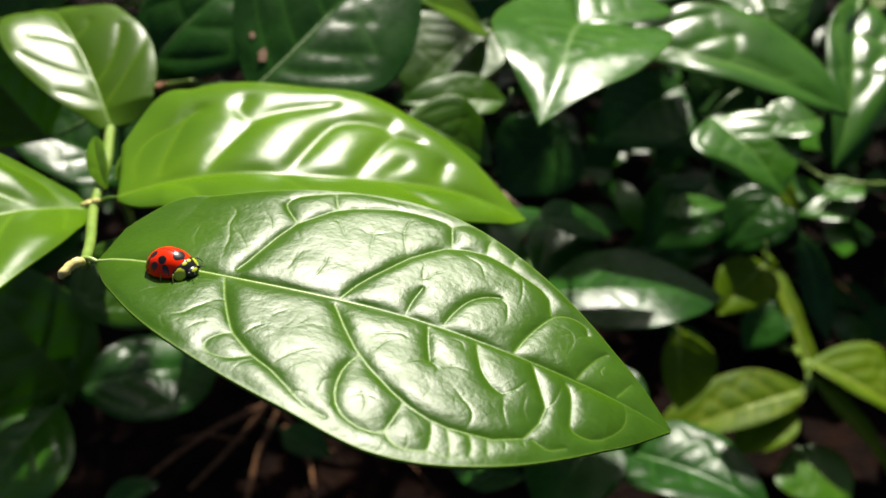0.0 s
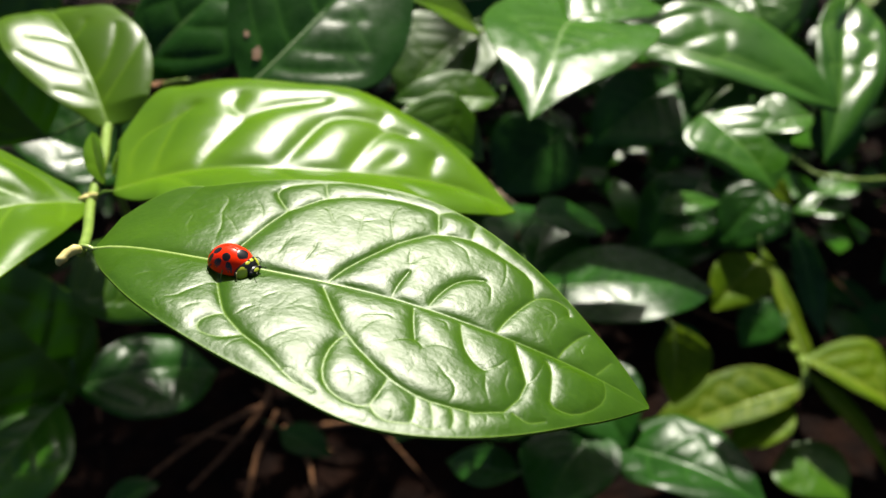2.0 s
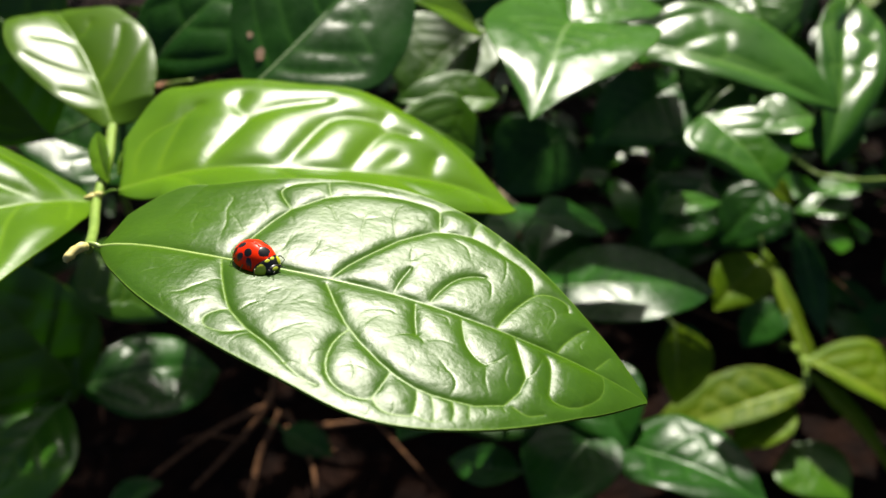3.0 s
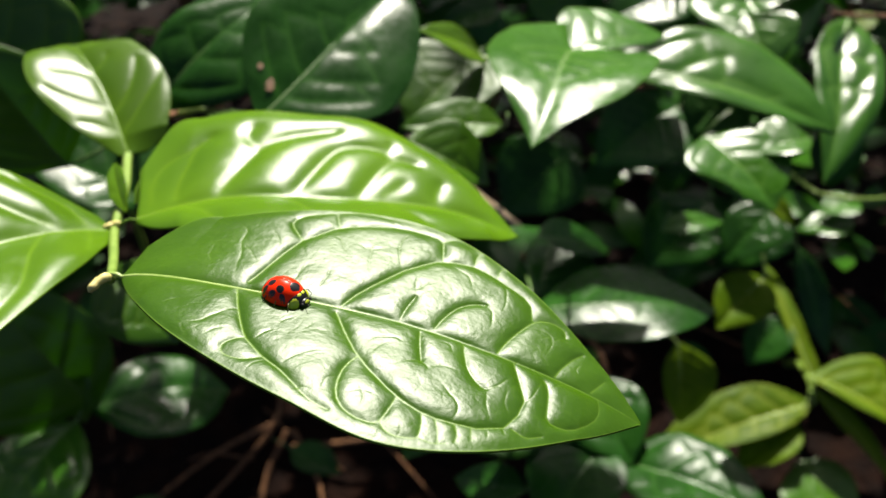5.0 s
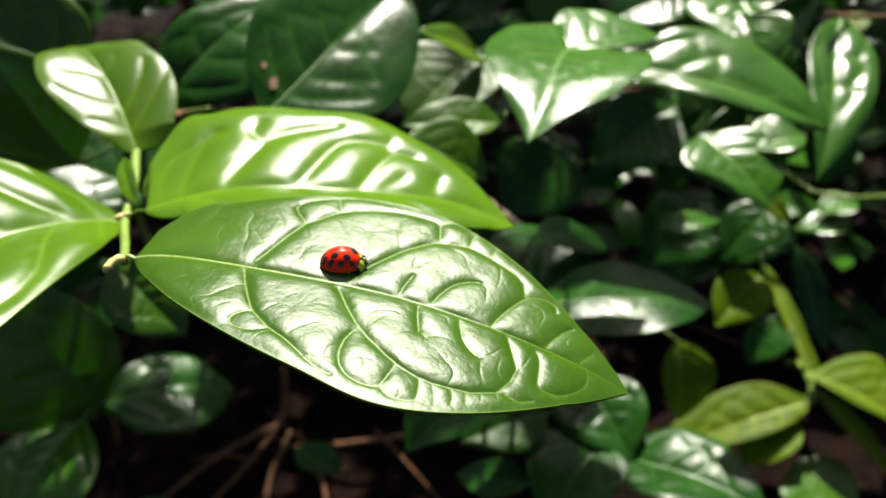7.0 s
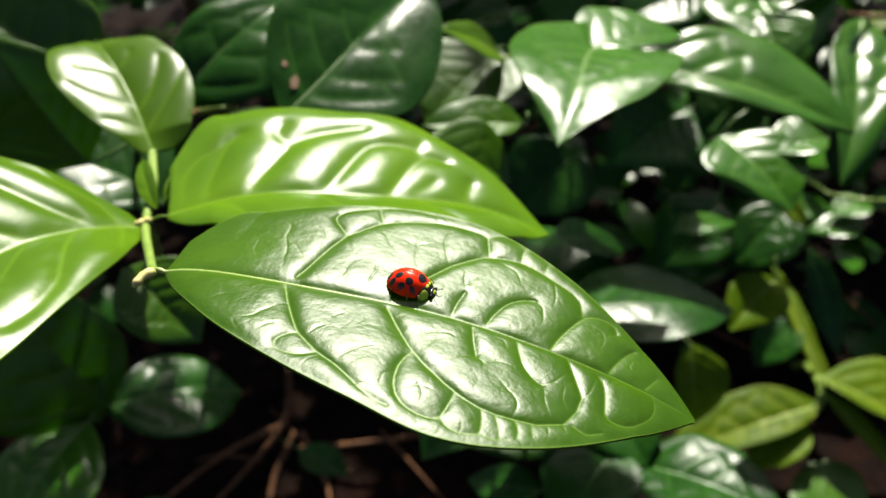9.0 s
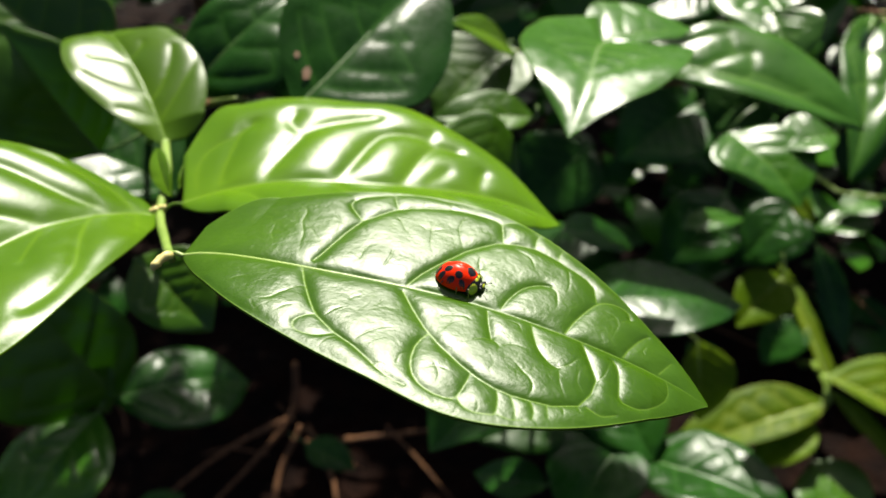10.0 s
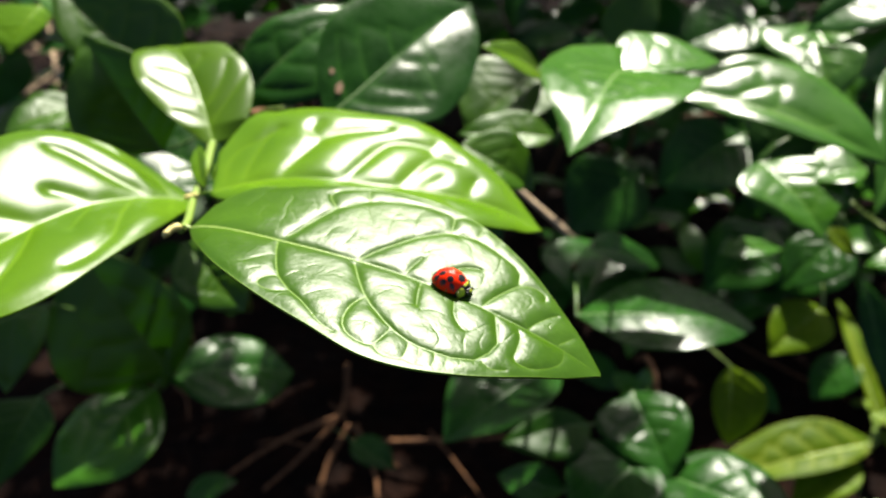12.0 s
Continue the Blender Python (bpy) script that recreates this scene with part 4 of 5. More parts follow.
left_bottom = branch_things["left_bottom"]
leaf_on(left_bottom, (-0.184, 0.265, 0.286), (-0.122, 0.297, 0.264), (0.25, -0.02, 0.97), 0.024, 0.032, DARK_SHINE, "elliptic", fold=7, arch=0.06, puff=2.4)
leaf_on(left_bottom, (-0.187, 0.257, 0.286), (-0.213, 0.190, 0.282), (0.16, -0.06, 0.98), 0.029, 0.022, MID_GLOSS, "elliptic", fold=8, arch=0.05, puff=1.0)
leaf_on(left_bottom, (-0.181, 0.266, 0.286), (-0.215, 0.275, 0.371), (0.60, -0.73, 0.32), 0.043, 0.028, MID_LEAF, "ovate", fold=12, arch=0.05, puff=1)
leaf_on(left_bottom, (-0.218, 0.240, 0.359), (-0.223, 0.199, 0.339), (-0.01, -0.43, 0.90), 0.009, 0.022, MID_LEAF, "ovate", fold=12, arch=0.05, puff=1)
leaf_on(left_bottom, (-0.254, 0.250, 0.279), (-0.258, 0.198, 0.262), (-0.00, -0.33, 0.95), 0.020, 0.030, DARK_LEAF, "ovate", fold=12, arch=0.05, puff=1)
leaf_on(left_bottom, (-0.110, 0.190, 0.440), (-0.086, 0.178, 0.419), (0.44, -0.46, 0.77), 0.015, 0.014, MID_LEAF, "ovate", fold=12, arch=0.05, puff=1)
leaf_on(left_bottom, (-0.185, 0.261, 0.280), (-0.190, 0.281, 0.325), (0.11, -0.90, 0.43), 0.011, 0.008, MID_LEAF, "ovate", fold=12, arch=0.05, puff=1)

def withered(leaf, along, across, size, turn):
    """A small dead patch on a blade: the blade's own skin there, dry and brown, lying on it."""
    co = np.empty(3 * len(leaf.data.vertices))
    leaf.data.vertices.foreach_get("co", co)
    co = co.reshape(-1, 3)[: len(co) // 6]
    verts, faces = [(along, across)], []
    for k in range(16):
        a = k * math.pi / 8
        r = size * (1 + 0.3 * math.sin(2 * a + turn) + 0.15 * math.sin(5 * a))
        verts.append((along + 1.7 * r * math.cos(a + turn), across + r * math.sin(a + turn)))
        faces.append((0, k + 1, (k + 1) % 16 + 1))
    lifted = []
    for x, y in verts:
        near = np.argsort((co[:, 0] - x) ** 2 + (co[:, 1] - y) ** 2)[:4]
        lifted.append((x, y, float(co[near, 2].max()) + 0.0003))
    ob = mesh_object("withered_spot", lifted, faces, DEAD_LEAF, leaf, full_pose(leaf), "dry brown spot")
    return ob


withered(spotted_leaf, 0.0112, 0.0051, 0.0014, 0.4)
withered(spotted_leaf, 0.0140, 0.0113, 0.0008, 1.0)

# smaller leaves between the large ones
leaf_on(upper_left, (-0.200, 0.290, 0.500), (-0.154, 0.255, 0.483), (0.3, -0.1, 0.95), 0.009, 0.010, MID_GLOSS, "ovate", fold=8, arch=0.05, puff=0.8)
leaf_on(upper_left, (-0.209, 0.300, 0.435), (-0.228, 0.270, 0.437), (0.25, -0.1, 0.96), 0.010, 0.012, MID_LEAF, "ovate", fold=8, arch=0.05, puff=0.8)
leaf_on(right_top, (0.244, 0.460, 0.397), (0.265, 0.470, 0.405), (-0.2, -0.1, 0.97), 0.010, 0.010, YELLOW_LEAF, "ovate", fold=8, arch=0.05, puff=0.8)
leaf_on(right_mid, (0.219, 0.430, 0.291), (0.181, 0.400, 0.267), (-0.2, -0.2, 0.96), 0.022, 0.020, DARK_GLOSS, "ovate", fold=8, arch=0.05, puff=0.8)
leaf_on(right_mid, (0.252, 0.450, 0.239), (0.274, 0.400, 0.177), (-0.2, -0.3, 0.93), 0.011, 0.010, DARK_GLOSS, "ovate", fold=8, arch=0.05, puff=0.8)
leaf_on(right_mid, (0.197, 0.400, 0.316), (0.214, 0.390, 0.303), (-0.25, -0.1, 0.96), 0.008, 0.007, YELLOW_LEAF, "ovate", fold=8, arch=0.05, puff=0.8)
leaf_on(right_mid, (0.136, 0.400, 0.293), (0.178, 0.410, 0.292), (-0.15, -0.1, 0.98), 0.010, 0.010, MID_GLOSS, "ovate", fold=8, arch=0.05, puff=0.8)
leaf_on(right_mid, (0.188, 0.420, 0.277), (0.206, 0.420, 0.278), (-0.2, -0.05, 0.97), 0.008, 0.007, MID_GLOSS, "ovate", fold=8, arch=0.05, puff=0.8)
leaf_on(dark_mid, (0.046, 0.310, 0.359), (0.088, 0.330, 0.335), (0.0, -0.2, 0.98), 0.013, 0.013, DARK_GLOSS, "ovate", fold=8, arch=0.05, puff=0.8)
leaf_on(lower_right, (0.319, 0.550, 0.071), (0.279, 0.520, 0.042), (-0.2, -0.1, 0.97), 0.023, 0.021, DARK_GLOSS, "ovate", fold=8, arch=0.05, puff=0.8)
leaf_on(bottom, (0.042, 0.250, 0.234), (0.003, 0.270, 0.218), (0.0, -0.1, 0.97), 0.013, 0.013, DARK_GLOSS, "ovate", fold=8, arch=0.05, puff=0.8)
leaf_on(left_bottom, (-0.218, 0.220, 0.369), (-0.221, 0.200, 0.344), (0.4, -0.2, 0.9), 0.009, 0.010, MID_LEAF, "ovate", fold=8, arch=0.05, puff=0.8)
leaf_on(left_bottom, (-0.127, 0.400, 0.078), (-0.086, 0.380, 0.071), (0.0, -0.1, 0.97), 0.015, 0.013, DARK_GLOSS, "ovate", fold=8, arch=0.05, puff=0.8)
leaf_on(left_bottom, (-0.265, 0.360, 0.035), (-0.227, 0.380, 0.037), (0.1, -0.1, 0.97), 0.014, 0.011, DARK_GLOSS, "ovate", fold=8, arch=0.05, puff=0.8)


# ---- foliage too thick to count: an unseen canopy added for shade, then undergrowth ----
def foliage(name, spots, material, label, seed, size=(0.05, 0.09), tilt=0.5):
    """Many small curved leaves at the given spots in one mesh."""
    rng = np.random.default_rng(seed)
    verts, faces = [], []
    prof = np.array(PROFILES["ovate"])
    st = np.array(STATIONS)
    for p in spots:
        ln = rng.uniform(*size)
        w = ln * rng.uniform(0.2, 0.28)
        yaw = rng.uniform(0, 6.28)
        ax = Vector((math.cos(yaw), math.sin(yaw), rng.uniform(-0.7, 0.3)))
        m = np.array(frame_of(p, ax, (rng.normal(0, tilt), rng.normal(-0.2, tilt), 1.0)))
        n0 = len(verts)
        bendy, fold = rng.uniform(0.02, 0.16), rng.uniform(-0.1, 0.35)
        for s, q in zip(st, prof):
            for v in (-1, -0.5, 0, 0.5, 1):
                y = v * w * q
                l = np.array([ln * (s - 0.5), y, ln * bendy * math.sin(math.pi * s) + fold * abs(y), 1])
                verts.append((m @ l)[:3])
        for i in range(len(st) - 1):
            for j in range(4):
                a = n0 + i * 5 + j
                faces.append((a, a + 5, a + 6, a + 1))
    ob = mesh_object(name, verts, faces, material)
    return tagged(ob, label, "foliage", kind="stuff")


# canopy added above the view so that its shade falls on the background
rng = np.random.default_rng(21)
spots = []
while len(spots) < 9500:
    x, y, z = rng.uniform(-0.95, 1.25), rng.uniform(0.45, 2.5), rng.uniform(0.5, 1.4)
    round_off = ((x - 0.12) / 1.1) ** 2 + ((y - 1.4) / 1.1) ** 2
    if round_off + 0.25 * noise.noise((x * 3, y * 3, 5)) > 1 or z > 0.75 + 0.6 * max(0.0, 1 - round_off) ** 0.5:
        continue
    if x < -0.3 and rng.random() < 0.7:
        continue
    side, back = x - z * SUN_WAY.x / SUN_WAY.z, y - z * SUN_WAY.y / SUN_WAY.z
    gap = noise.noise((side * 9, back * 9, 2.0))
    # holes and clumps set by hand to steer sun and shade onto single leaves
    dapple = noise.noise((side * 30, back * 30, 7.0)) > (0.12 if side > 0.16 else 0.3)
    placed_gap = dapple or math.hypot(side - 0.265, back - 0.40) < 0.15 or math.hypot(side + 0.12, back - 0.41) < 0.05 or math.hypot(side + 0.224, back + 0.056) < 0.022 or math.hypot(side + 0.185, back - 0.006) < 0.026 or math.hypot(side + 0.02, back - 0.36) < 0.045 or math.hypot(side - 0.14, back - 0.117) < 0.045 or math.hypot(side - 0.14, back - 0.05) < 0.05
    if back > (-0.07 if side < -0.13 else 0.0 if side < -0.05 else 0.08 if side < 0.06 else 0.15 if side < 0.2 else 0.28) + 0.1 * gap and not placed_gap or math.hypot((side - 0.02) / 0.04, (back + 0.05) / 0.022) < 1 or math.hypot(side + 0.036, back + 0.115) < 0.03 or math.hypot(side - 0.033, back - 0.005) < 0.024:
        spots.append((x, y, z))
foliage("shrub_canopy", spots, DARK_LEAF, "unseen dark green canopy added to shade the leaves behind", 31, (0.03, 0.055))
spots = []
while len(spots) < 1700:
    x, y, z = rng.uniform(-0.7, 0.95), rng.uniform(0.5, 1.6), rng.uniform(0.02, 0.42)
    if y * 0.766 + (0.6 - z) * 0.643 > 0.70 and not (-0.3 < x < 0.05 and y < 0.62) and (x > 0.05 or noise.noise((x * 5, y * 5, z * 5)) > -0.2) and not (0.15 < x < 0.42 and 0.27 < y - z < 0.5):
        spots.append((x, y, z))
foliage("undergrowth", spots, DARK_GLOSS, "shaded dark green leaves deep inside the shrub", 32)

spots = []
while len(spots) < 170:
    x, y, z = rng.uniform(0.1, 0.6), rng.uniform(0.45, 0.9), rng.uniform(0.05, 0.36)
    back = y - z * SUN_WAY.y / SUN_WAY.z
    if y * 0.766 + (0.6 - z) * 0.643 > 0.6 and not (0.15 < x < 0.42 and 0.27 < back < 0.5):
        spots.append((x, y, z))
foliage("undergrowth", spots, MID_GLOSS, "small shiny green leaves in the dappled shrub", 33, (0.025, 0.055), 0.7)

# stems and limbs added to carry the unseen canopy
for k, (x, y, dx, dy) in enumerate(((-0.35, 1.1, -0.15, 0.1), (-0.12, 1.35, 0.02, -0.1), (0.66, 1.02, 0.12, 0.05), (0.7, 1.35, 0.15, 0.1), (0.2, 1.7, -0.1, 0.15))):
    stem = thing("woody_shrub", (x, y, 0), "bare brown shrub wood added under the unseen canopy", "shrub", "wood of the shrub")
    line = smooth_path([(x, y, -0.01), (x + 0.3 * dx, y + 0.3 * dy, 0.35), (x + 0.8 * dx, y + 0.5 * dy, 0.7), (x + dx, y + dy, 1.0)], 24)
    v, f = tube(line, [0.012, 0.009, 0.007, 0.004], 10, 0.08, 70 + k)
    mesh_object("stem", v, f, BARK, stem)
    for q in (8, 12, 16, 20):
        p = line[q]
        out = np.array([0.22 * math.cos(q * 2.4 + k), 0.22 * math.sin(q * 2.4 + k), 0.16])
        v, f = tube(smooth_path([p, p + 0.5 * out + [0, 0, 0.03], p + out], 10), [0.004, 0.003, 0.0015], 7, 0.08, q)
        mesh_object("limb", v, f, BARK, stem)

# ---- dry twigs ----
def twig(points, radii, label, material, name="twig"):
    ob = thing(name, points[0], label, "twig", "twigs on the soil" if "soil" in label else "")
    v, f = tube(smooth_path(points, 24), radii, 8, 0.15, len(label))
    mesh_object("wood", v, f, material, ob)
    return ob


twig([(-0.0218, 0.3986, 0.3646), (-0.0068, 0.3836, 0.3587), (0.0449, 0.344, 0.3347), (0.0455, 0.3434, 0.334)], [0.0013, 0.0018, 0.0019, 0.0017], "pale dry twig caught among the leaves", DRY_TWIG, "dry_twig")
twig([(-0.14, 0.447, 0.02), (-0.099, 0.447, 0.024), (-0.053, 0.449, 0.03), (0.02, 0.46, 0.03)], [0.0026, 0.0022, 0.002, 0.0014], "brown twig lying on the soil", BARK)
twig([(-0.145, 0.477, 0.09), (-0.15, 0.455, 0.05), (-0.182, 0.427, 0.02), (-0.212, 0.393, 0.008)], [0.0026, 0.0024, 0.002, 0.0014], "brown twig lying on the soil", BARK)
twig([(-0.142, 0.45, 0.039), (-0.158, 0.42, 0.019), (-0.161, 0.385, 0.01), (-0.165, 0.34, 0.006)], [0.0026, 0.002, 0.002, 0.0014], "brown twig lying on the soil", BARK)
twig([(-0.15, 0.454, 0.046), (-0.206, 0.44, 0.021), (-0.259, 0.392, 0.01)], [0.0024, 0.002, 0.0014], "brown twig lying on the soil", BARK)
twig([(-0.137, 0.451, 0.039), (-0.117, 0.422, 0.014), (-0.109, 0.398, 0.01), (-0.1, 0.35, 0.006)], [0.0024, 0.002, 0.0014, 0.001], "brown twig lying on the soil", BARK)

twig([(-0.2, 0.42, 0.2), (-0.16, 0.33, 0.4), (-0.0976, 0.2620, 0.4568), (-0.0806, 0.2550, 0.4609), (-0.0651, 0.2500, 0.4624), (-0.0591, 0.2600, 0.4536)], [0.0022, 0.0016, 0.001, 0.0008, 0.0006], "thin yellow-green twig behind the sunlit leaf", STEM_GREEN, "green_twig")
twig([(0.2318, 0.4619, 0.2977), (0.2469, 0.4498, 0.2902), (0.2579, 0.4424, 0.2887), (0.3111, 0.4501, 0.2812), (0.62, 0.72, 0.12), (0.64, 0.76, 0.0)], [0.0008, 0.0011, 0.0013, 0.0016, 0.0022, 0.0026], "thin yellow-green twig among the leaves", STEM_GREEN, "green_twig")
twig([(-0.9628, 1.2725, 0.0150), (-0.9072, 1.2762, 0.0235), (-0.8635, 1.2878, 0.0200)], [0.0022, 0.0018, 0.001], "pale brown dry twig lying on the soil", DRY_TWIG)
twig([(-0.8535, 1.1286, 0.0150), (-0.8337, 1.1891, 0.0235), (-0.8260, 1.2576, 0.0200)], [0.0022, 0.0018, 0.001], "pale brown dry twig lying on the soil", DRY_TWIG)
twig([(-0.9791, 1.4370, 0.0150), (-0.8644, 1.2513, 0.0235), (-0.7617, 1.0736, 0.0200)], [0.0022, 0.0018, 0.001], "pale brown dry twig lying on the soil", DRY_TWIG)
twig([(-0.9192, 1.1792, 0.0150), (-0.8483, 1.1632, 0.0235), (-0.7894, 1.1552, 0.0200)], [0.0022, 0.0018, 0.001], "pale brown dry twig lying on the soil", DRY_TWIG)
twig([(-0.9476, 1.3256, 0.0150), (-0.8608, 1.2533, 0.0235), (-0.7859, 1.1891, 0.0200)], [0.0022, 0.0018, 0.001], "pale brown dry twig lying on the soil", DRY_TWIG)


def litter(count):
    """Fine broken twigs strewn over the soil, in one mesh."""
    rng = np.random.default_rng(77)
    verts, faces = [], []
    for k in range(count):
        x, y, a = rng.uniform(-0.7, 0.9), rng.uniform(0.3, 1.6), rng.uniform(0, 6.28)
        ln, z = rng.uniform(0.05, 0.16), rng.uniform(0.006, 0.03)
        mid = np.array([x, y, z + rng.uniform(0, 0.012)])
        way = np.array([math.cos(a), math.sin(a), rng.uniform(-0.15, 0.15)]) * ln / 2
        v, f = tube(smooth_path([mid - way, mid + rng.normal(0, 0.008, 3) * [1, 1, 0.3], mid + way], 6), [rng.uniform(0.0007, 0.0015), rng.uniform(0.0004, 0.001)], 6, 0.1, k)
        n0 = len(verts)
        verts += list(v)
        faces += [tuple(i + n0 for i in q) for q in f]
    tagged(mesh_object("twig_litter", verts, faces, BARK), "fine brown broken twigs strewn on the soil", "twigs", kind="stuff")


litter(70)


# ---- ladybird ----
BIG = 1.02
BODY_L, BODY_W, BODY_H = 0.0072, 0.0056, 0.0031  # the red dome


def dome_point(u, w, lift=1.0):
    """A point of the wing covers: u along (-1 back, 1 front), w across (-1 right, 1 left), on a squashed dome."""
    r2 = min(1.0, u * u + w * w)
    return ((BODY_L / 2) * u * lift, (BODY_W / 2) * w * lift, BODY_H * (1 - r2) ** 0.5 * lift + 0.0003)


def dome_half(sign):
    """One wing cover: half of the dome, with a thin underside and a seam groove."""
    verts, faces = [], []
    nr, na = 16, 28
    for i in range(nr + 1):
        r = math.sin(0.5 * math.pi * i / nr)
        for j in range(na + 1):
            a = math.pi * j / na
            u, w = r * math.cos(a), sign * r * math.sin(a)
            x, y, z = dome_point(u, w)
            if abs(y) < 0.00006:
                z -= 0.00008
            if r > 0.995:
                z += 0.0002
            verts.append((x, y + sign * 0.00002, z))
    for i in range(nr):
        for j in range(na):
            a = i * (na + 1) + j
            q = (a, a + na + 1, a + na + 2, a + 1)
            faces.append(q if sign > 0 else tuple(reversed(q)))
    return verts, faces


def dome_patch(u0, w0, ru, rw, turn=0.0, lift=1.006):
    """A rounded spot lying on the dome."""
    verts, faces = [], []
    n, rings = 20, 4
    for i in range(rings + 1):
        for k in range(n):
            a = 2 * math.pi * k / n
            du, dw = ru * i / rings * math.cos(a), rw * i / rings * math.sin(a)
            c, s = math.cos(turn), math.sin(turn)
            u, w = u0 + c * du - s * dw, w0 + s * du + c * dw
            r = math.hypot(u, w)
            if r > 0.985:
                u, w = u * 0.985 / r, w * 0.985 / r
            verts.append(dome_point(u, w, lift if i < rings else 0.999))
    for i in range(rings):
        for k in range(n):
            a, b = i * n + k, i * n + (k + 1) % n
            faces.append((a, a + n, b + n, b))
    return verts, faces


def egg(centre, radii, n=20, m=12, flat=1.0):
    verts, faces = [], []
    for i in range(m + 1):
        th = math.pi * i / m
        for k in range(n):
            a = 2 * math.pi * k / n
            z = math.cos(th)
            verts.append((centre[0] + radii[0] * math.sin(th) * math.cos(a), centre[1] + radii[1] * math.sin(th) * math.sin(a), centre[2] + radii[2] * (z if z > 0 else z * flat)))
    for i in range(m):
        for k in range(n):
            a, b = i * n + k, i * n + (k + 1) % n
            faces.append((a, a + n, b + n, b))
    return verts, faces


def egg_patch(centre, radii, along, across, ra, rc, lift=1.012):
    """A patch on an egg, by angles in degrees: along is up from the front, across is to the left."""
    verts, faces = [], []
    n, rings = 18, 4
    for i in range(rings + 1):
        for k in range(n):
            a = 2 * math.pi * k / n
            e = radians(along + ra * i / rings * math.sin(a))
            h = radians(across + rc * i / rings * math.cos(a))
            g = lift if i < rings else 0.99
            verts.append((centre[0] + radii[0] * g * math.cos(e) * math.cos(h), centre[1] + radii[1] * g * math.cos(e) * math.sin(h), centre[2] + radii[2] * g * math.sin(e)))
    for i in range(rings):
        for k in range(n):
            a, b = i * n + k, i * n + (k + 1) % n
            faces.append((a, a + n, b + n, b))
    return verts, faces


def build_ladybird():
    bug = thing("ladybird", (-0.0393, 0.0887, 0.5208), "glossy red ladybird with black spots walking on the leaf", "beetle")
    at0 = full_pose(bug)

    def bit(name, data, material, parent=bug, label=""):
        return mesh_object(name, [(x * BIG, y * BIG, z * BIG) for x, y, z in data[0]], data[1], material, parent, at0, label)

    bit("body", egg((0.0, 0, 0.0010), (BODY_L * 0.5, BODY_W * 0.47, 0.0010)), SHELL_BLACK, label="black underside")
    for sign in (1, -1):
        cover = bit("wing_cover", dome_half(sign), SHELL_RED, label="shiny red wing cover with black spots")
        for u, w, ru, rw, tn in ((0.12, 0.60, 0.21, 0.20, 0.2), (-0.40, 0.38, 0.20, 0.21, 0.3), (-0.84, 0.24, 0.14, 0.19, 0), (-0.62, 0.64, 0.19, 0.17, -0.4), (-0.16, 0.84, 0.22, 0.14, -0.1), (0.36, 0.83, 0.20, 0.14, 0.3)):
            bit("spot", dome_patch(u, w * sign, ru, rw, tn * sign), SHELL_BLACK, cover)
    bit("spot", dome_patch(0.54, 0.0, 0.20, 0.42), SHELL_BLACK, bug, "wide black spot across both wing covers")
    pc, pr = (0.0023, 0, 0.0003), (0.0016, 0.0024, 0.0020)
    shield = bit("neck_shield", egg(pc, pr, 24, 14), SHELL_BLACK, label="black neck shield with yellow patches")
    for sign in (1, -1):
        bit("patch", egg_patch(pc, pr, 20, 58 * sign, 28, 28), SHELL_YELLOW, shield, "yellow-green side patch")
        bit("patch", egg_patch(pc, pr, 58, 22 * sign, 9, 20), SHELL_YELLOW, shield, "yellow bar")
    hc, hr = (0.0037, 0, 0.0005), (0.0007, 0.0012, 0.0008)
    head = bit("head", egg(hc, hr), SHELL_BLACK)
    bit("patch", egg_patch(hc, hr, 40, 0, 22, 34), SHELL_YELLOW, head, "yellow brow")
    for sign in (1, -1):
        bit("eye", egg((0.0040, 0.0010 * sign, 0.0008), (0.0003, 0.0003, 0.0003), 10, 8), SHELL_BLACK, head)
        line = smooth_path([(0.0043, 0.0005 * sign, 0.0009), (0.0048, 0.0008 * sign, 0.0012), (0.0051, 0.0011 * sign, 0.0011)], 10)
        bit("antenna", tube(line, [0.00006, 0.00005, 0.00009], 6), SHELL_BLACK)
    legs = []
    for x, reach, lean in ((0.0022, 0.0013, 0.0006), (0.0004, 0.0014, 0.0002), (-0.0014, 0.0011, -0.0005)):
        for sign in (1, -1):
            hip = Vector((x, 0.0019 * sign, 0.0009)) * BIG
            pose_leg = at0 @ Matrix.Translation(hip)
            line = smooth_path([(0, 0, 0), (lean * 0.5, reach * 0.45 * sign, 0.0002), (lean * 0.9, reach * 0.8 * sign, -0.0003), (lean * 1.25, reach * sign, -0.0009)], 14)
            vv, ff = tube(line * BIG, [0.00013, 0.00011, 0.00008, 0.00006, 0.00004], 7)
            leg = mesh_object("leg", vv, ff, LEG_YELLOW if sign < 0 and x > 0 else SHELL_BLACK, bug, pose_leg)
            legs.append((leg, hip, sign))
    return bug, legs


ladybird, ladybird_legs = build_ladybird()

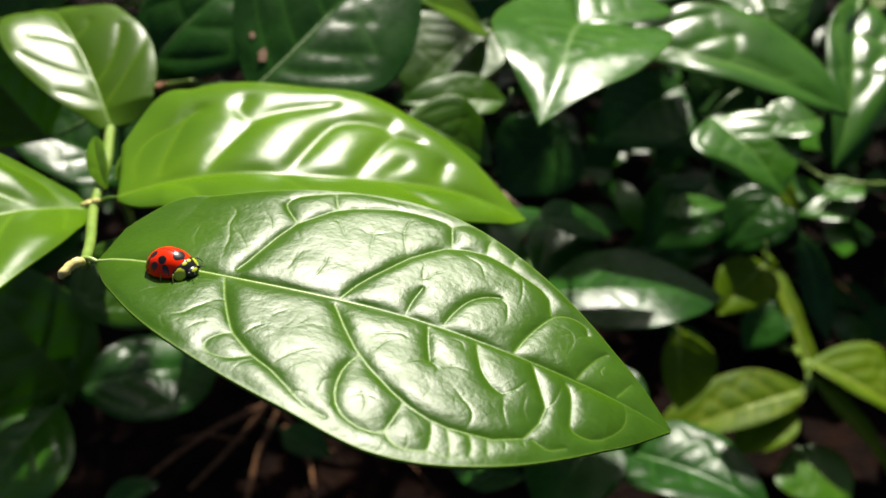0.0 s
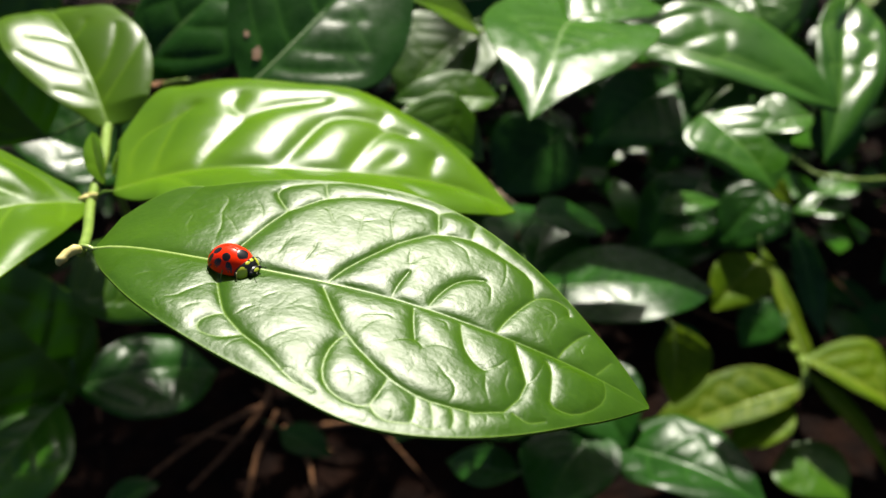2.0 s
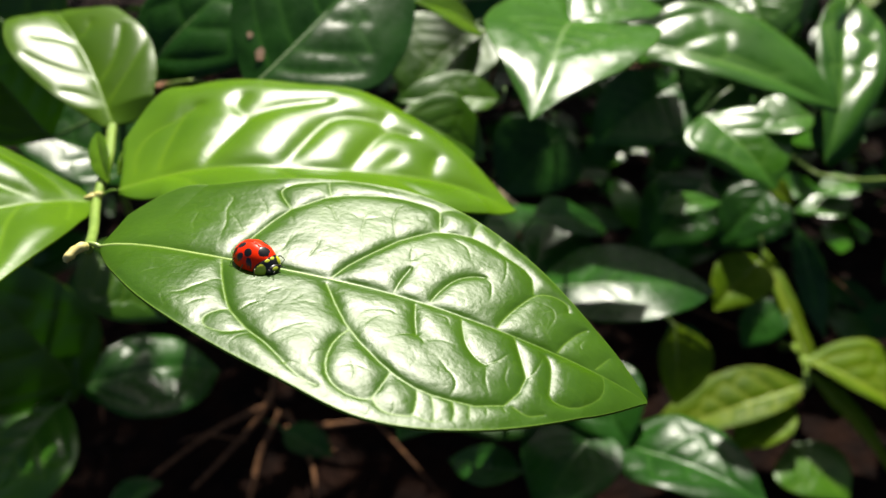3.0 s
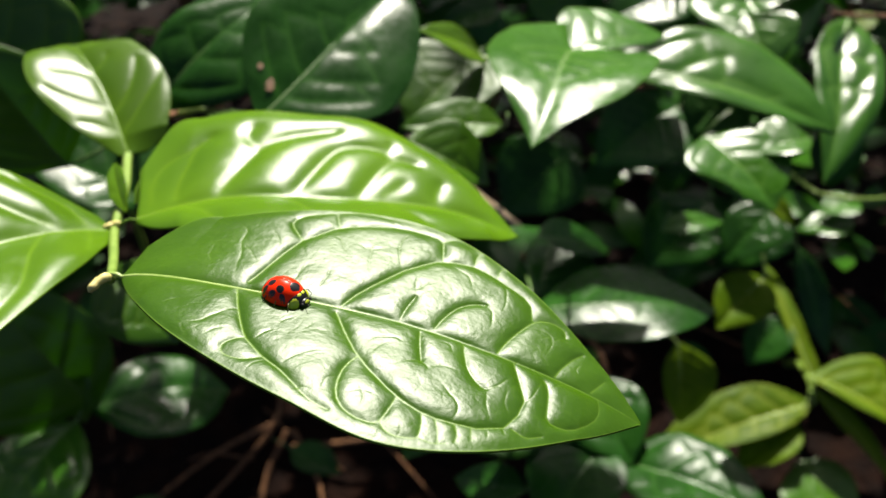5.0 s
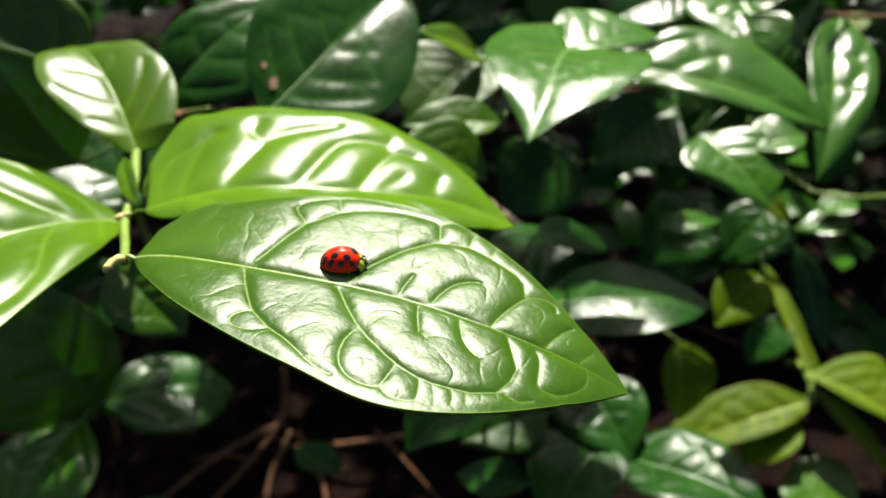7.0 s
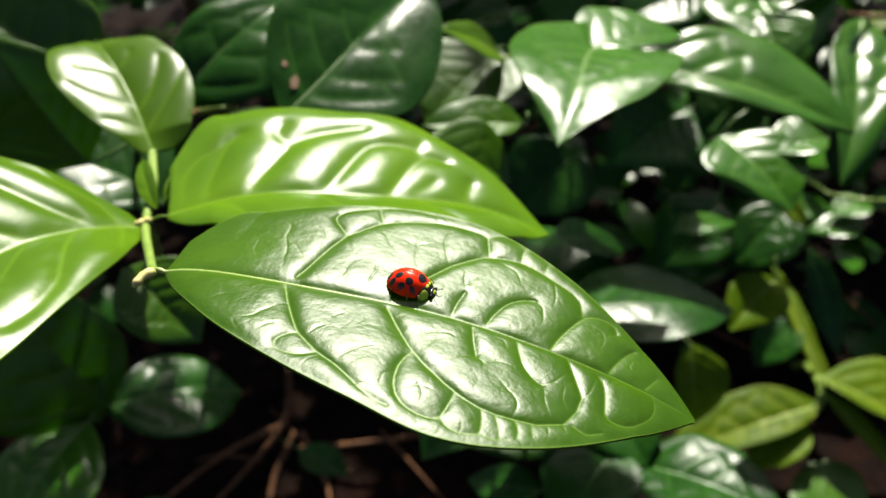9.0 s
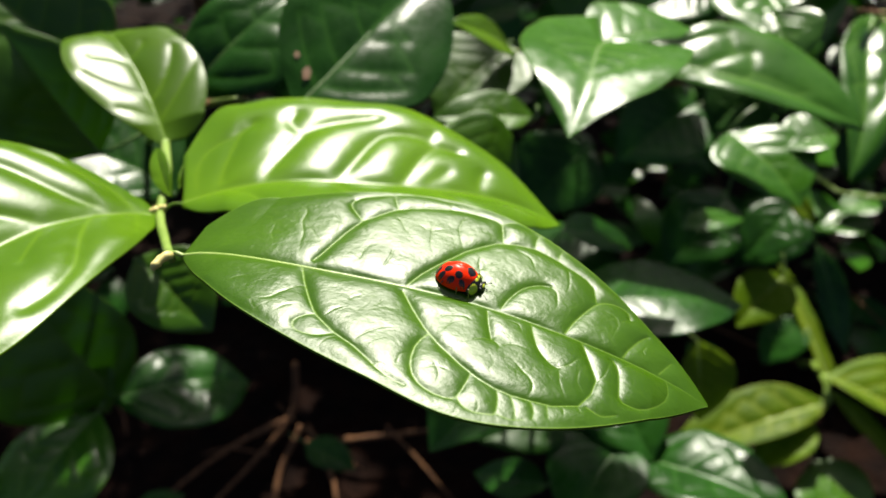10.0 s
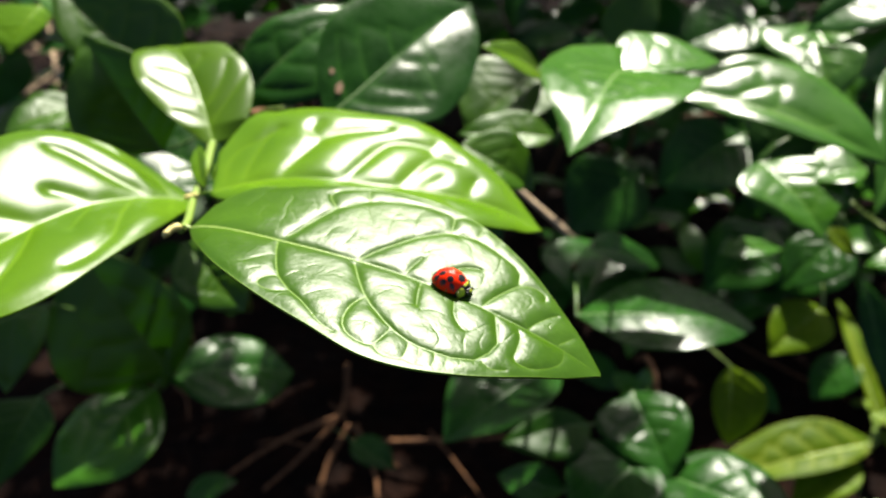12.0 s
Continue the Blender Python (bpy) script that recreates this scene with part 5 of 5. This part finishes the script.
# seconds, place on the leaf, tilt with the blade and heading in degrees
BUG_PATH = [
    (0, -0.0387, 0.0871, 0.5232, -9.0, -5.0, -22.0),
    (0.5, -0.0360, 0.0867, 0.5233, -9.0, -2.7, -22.5),
    (1, -0.0337, 0.0863, 0.5233, -9.0, -0.6, -20.5),
    (1.5, -0.0310, 0.0856, 0.5232, -9.2, 1.2, -20.0),
    (2, -0.0284, 0.0846, 0.5231, -9.9, 1.6, -25.5),
    (2.5, -0.0260, 0.0842, 0.5229, -10.1, 2.1, -27.5),
    (2.7, -0.0259, 0.0851, 0.5228, -9.3, 2.2, -28.5),
    (3.1, -0.0258, 0.0853, 0.5227, -8.8, 0.3, -41.5),
    (3.7, -0.0257, 0.0855, 0.5227, -8.0, -2.6, -61.0),
    (4.3, -0.0256, 0.0858, 0.5227, -7.3, -5.5, -80.5),
    (4.5, -0.0248, 0.0840, 0.5228, -8.9, -5.4, -73.0),
    (5, -0.0233, 0.0841, 0.5226, -9.8, 3.2, -26.5),
    (5.5, -0.0213, 0.0853, 0.5222, -7.2, 6.1, -11.0),
    (6, -0.0192, 0.0862, 0.5219, -5.7, 7.2, -4.5),
    (6.5, -0.0171, 0.0871, 0.5215, -4.1, 8.4, 6.5),
    (7, -0.0152, 0.0882, 0.5211, -2.5, 9.1, 16.5),
    (7.2, -0.0158, 0.0895, 0.5211, -2.0, 9.2, 20.0),
    (7.9, -0.0146, 0.0886, 0.5210, -4.3, 7.9, 3.2),
    (8.3, -0.0139, 0.0881, 0.5209, -5.7, 7.1, -6.5),
    (8.8, -0.0130, 0.0874, 0.5209, -7.3, 6.2, -18.5),
    (9, -0.0119, 0.0870, 0.5207, -7.5, 6.1, -20.0),
    (9.5, -0.0093, 0.0863, 0.5204, -7.4, 6.3, -19.5),
    (10, -0.0066, 0.0854, 0.5201, -7.6, 6.4, -20.5),
    (10.5, -0.0063, 0.0853, 0.5201, -7.7, 6.3, -22.0),
    (11, -0.0043, 0.0840, 0.5199, -7.6, 6.7, -21.0),
    (11.5, -0.0005, 0.0823, 0.5194, -7.7, 7.6, -21.0),
    (12, 0.0033, 0.0801, 0.5189, -7.9, 8.8, -21.0),
]


def motions():
    rows = []
    for t, x, y, z, rx, ry, h in BUG_PATH:
        rows.append((t, pose(x, y, z - 0.0002, rx, ry, h)))
    walk(ladybird, rows)
    for k, (leg, hip, sign) in enumerate(ladybird_legs):
        swing = []
        for i in range(0, 121, 1):
            t = i / 10
            a = 11 * math.sin(2 * math.pi * 2.1 * t + math.pi * (k % 2) + 2.1 * (k // 2))
            up = 5 * max(0.0, math.cos(2 * math.pi * 2.1 * t + math.pi * (k % 2) + 2.1 * (k // 2)))
            swing.append((t, pose(hip.x, hip.y, hip.z, up * sign, 0, a * sign)))
        walk(leg, swing)


motions()
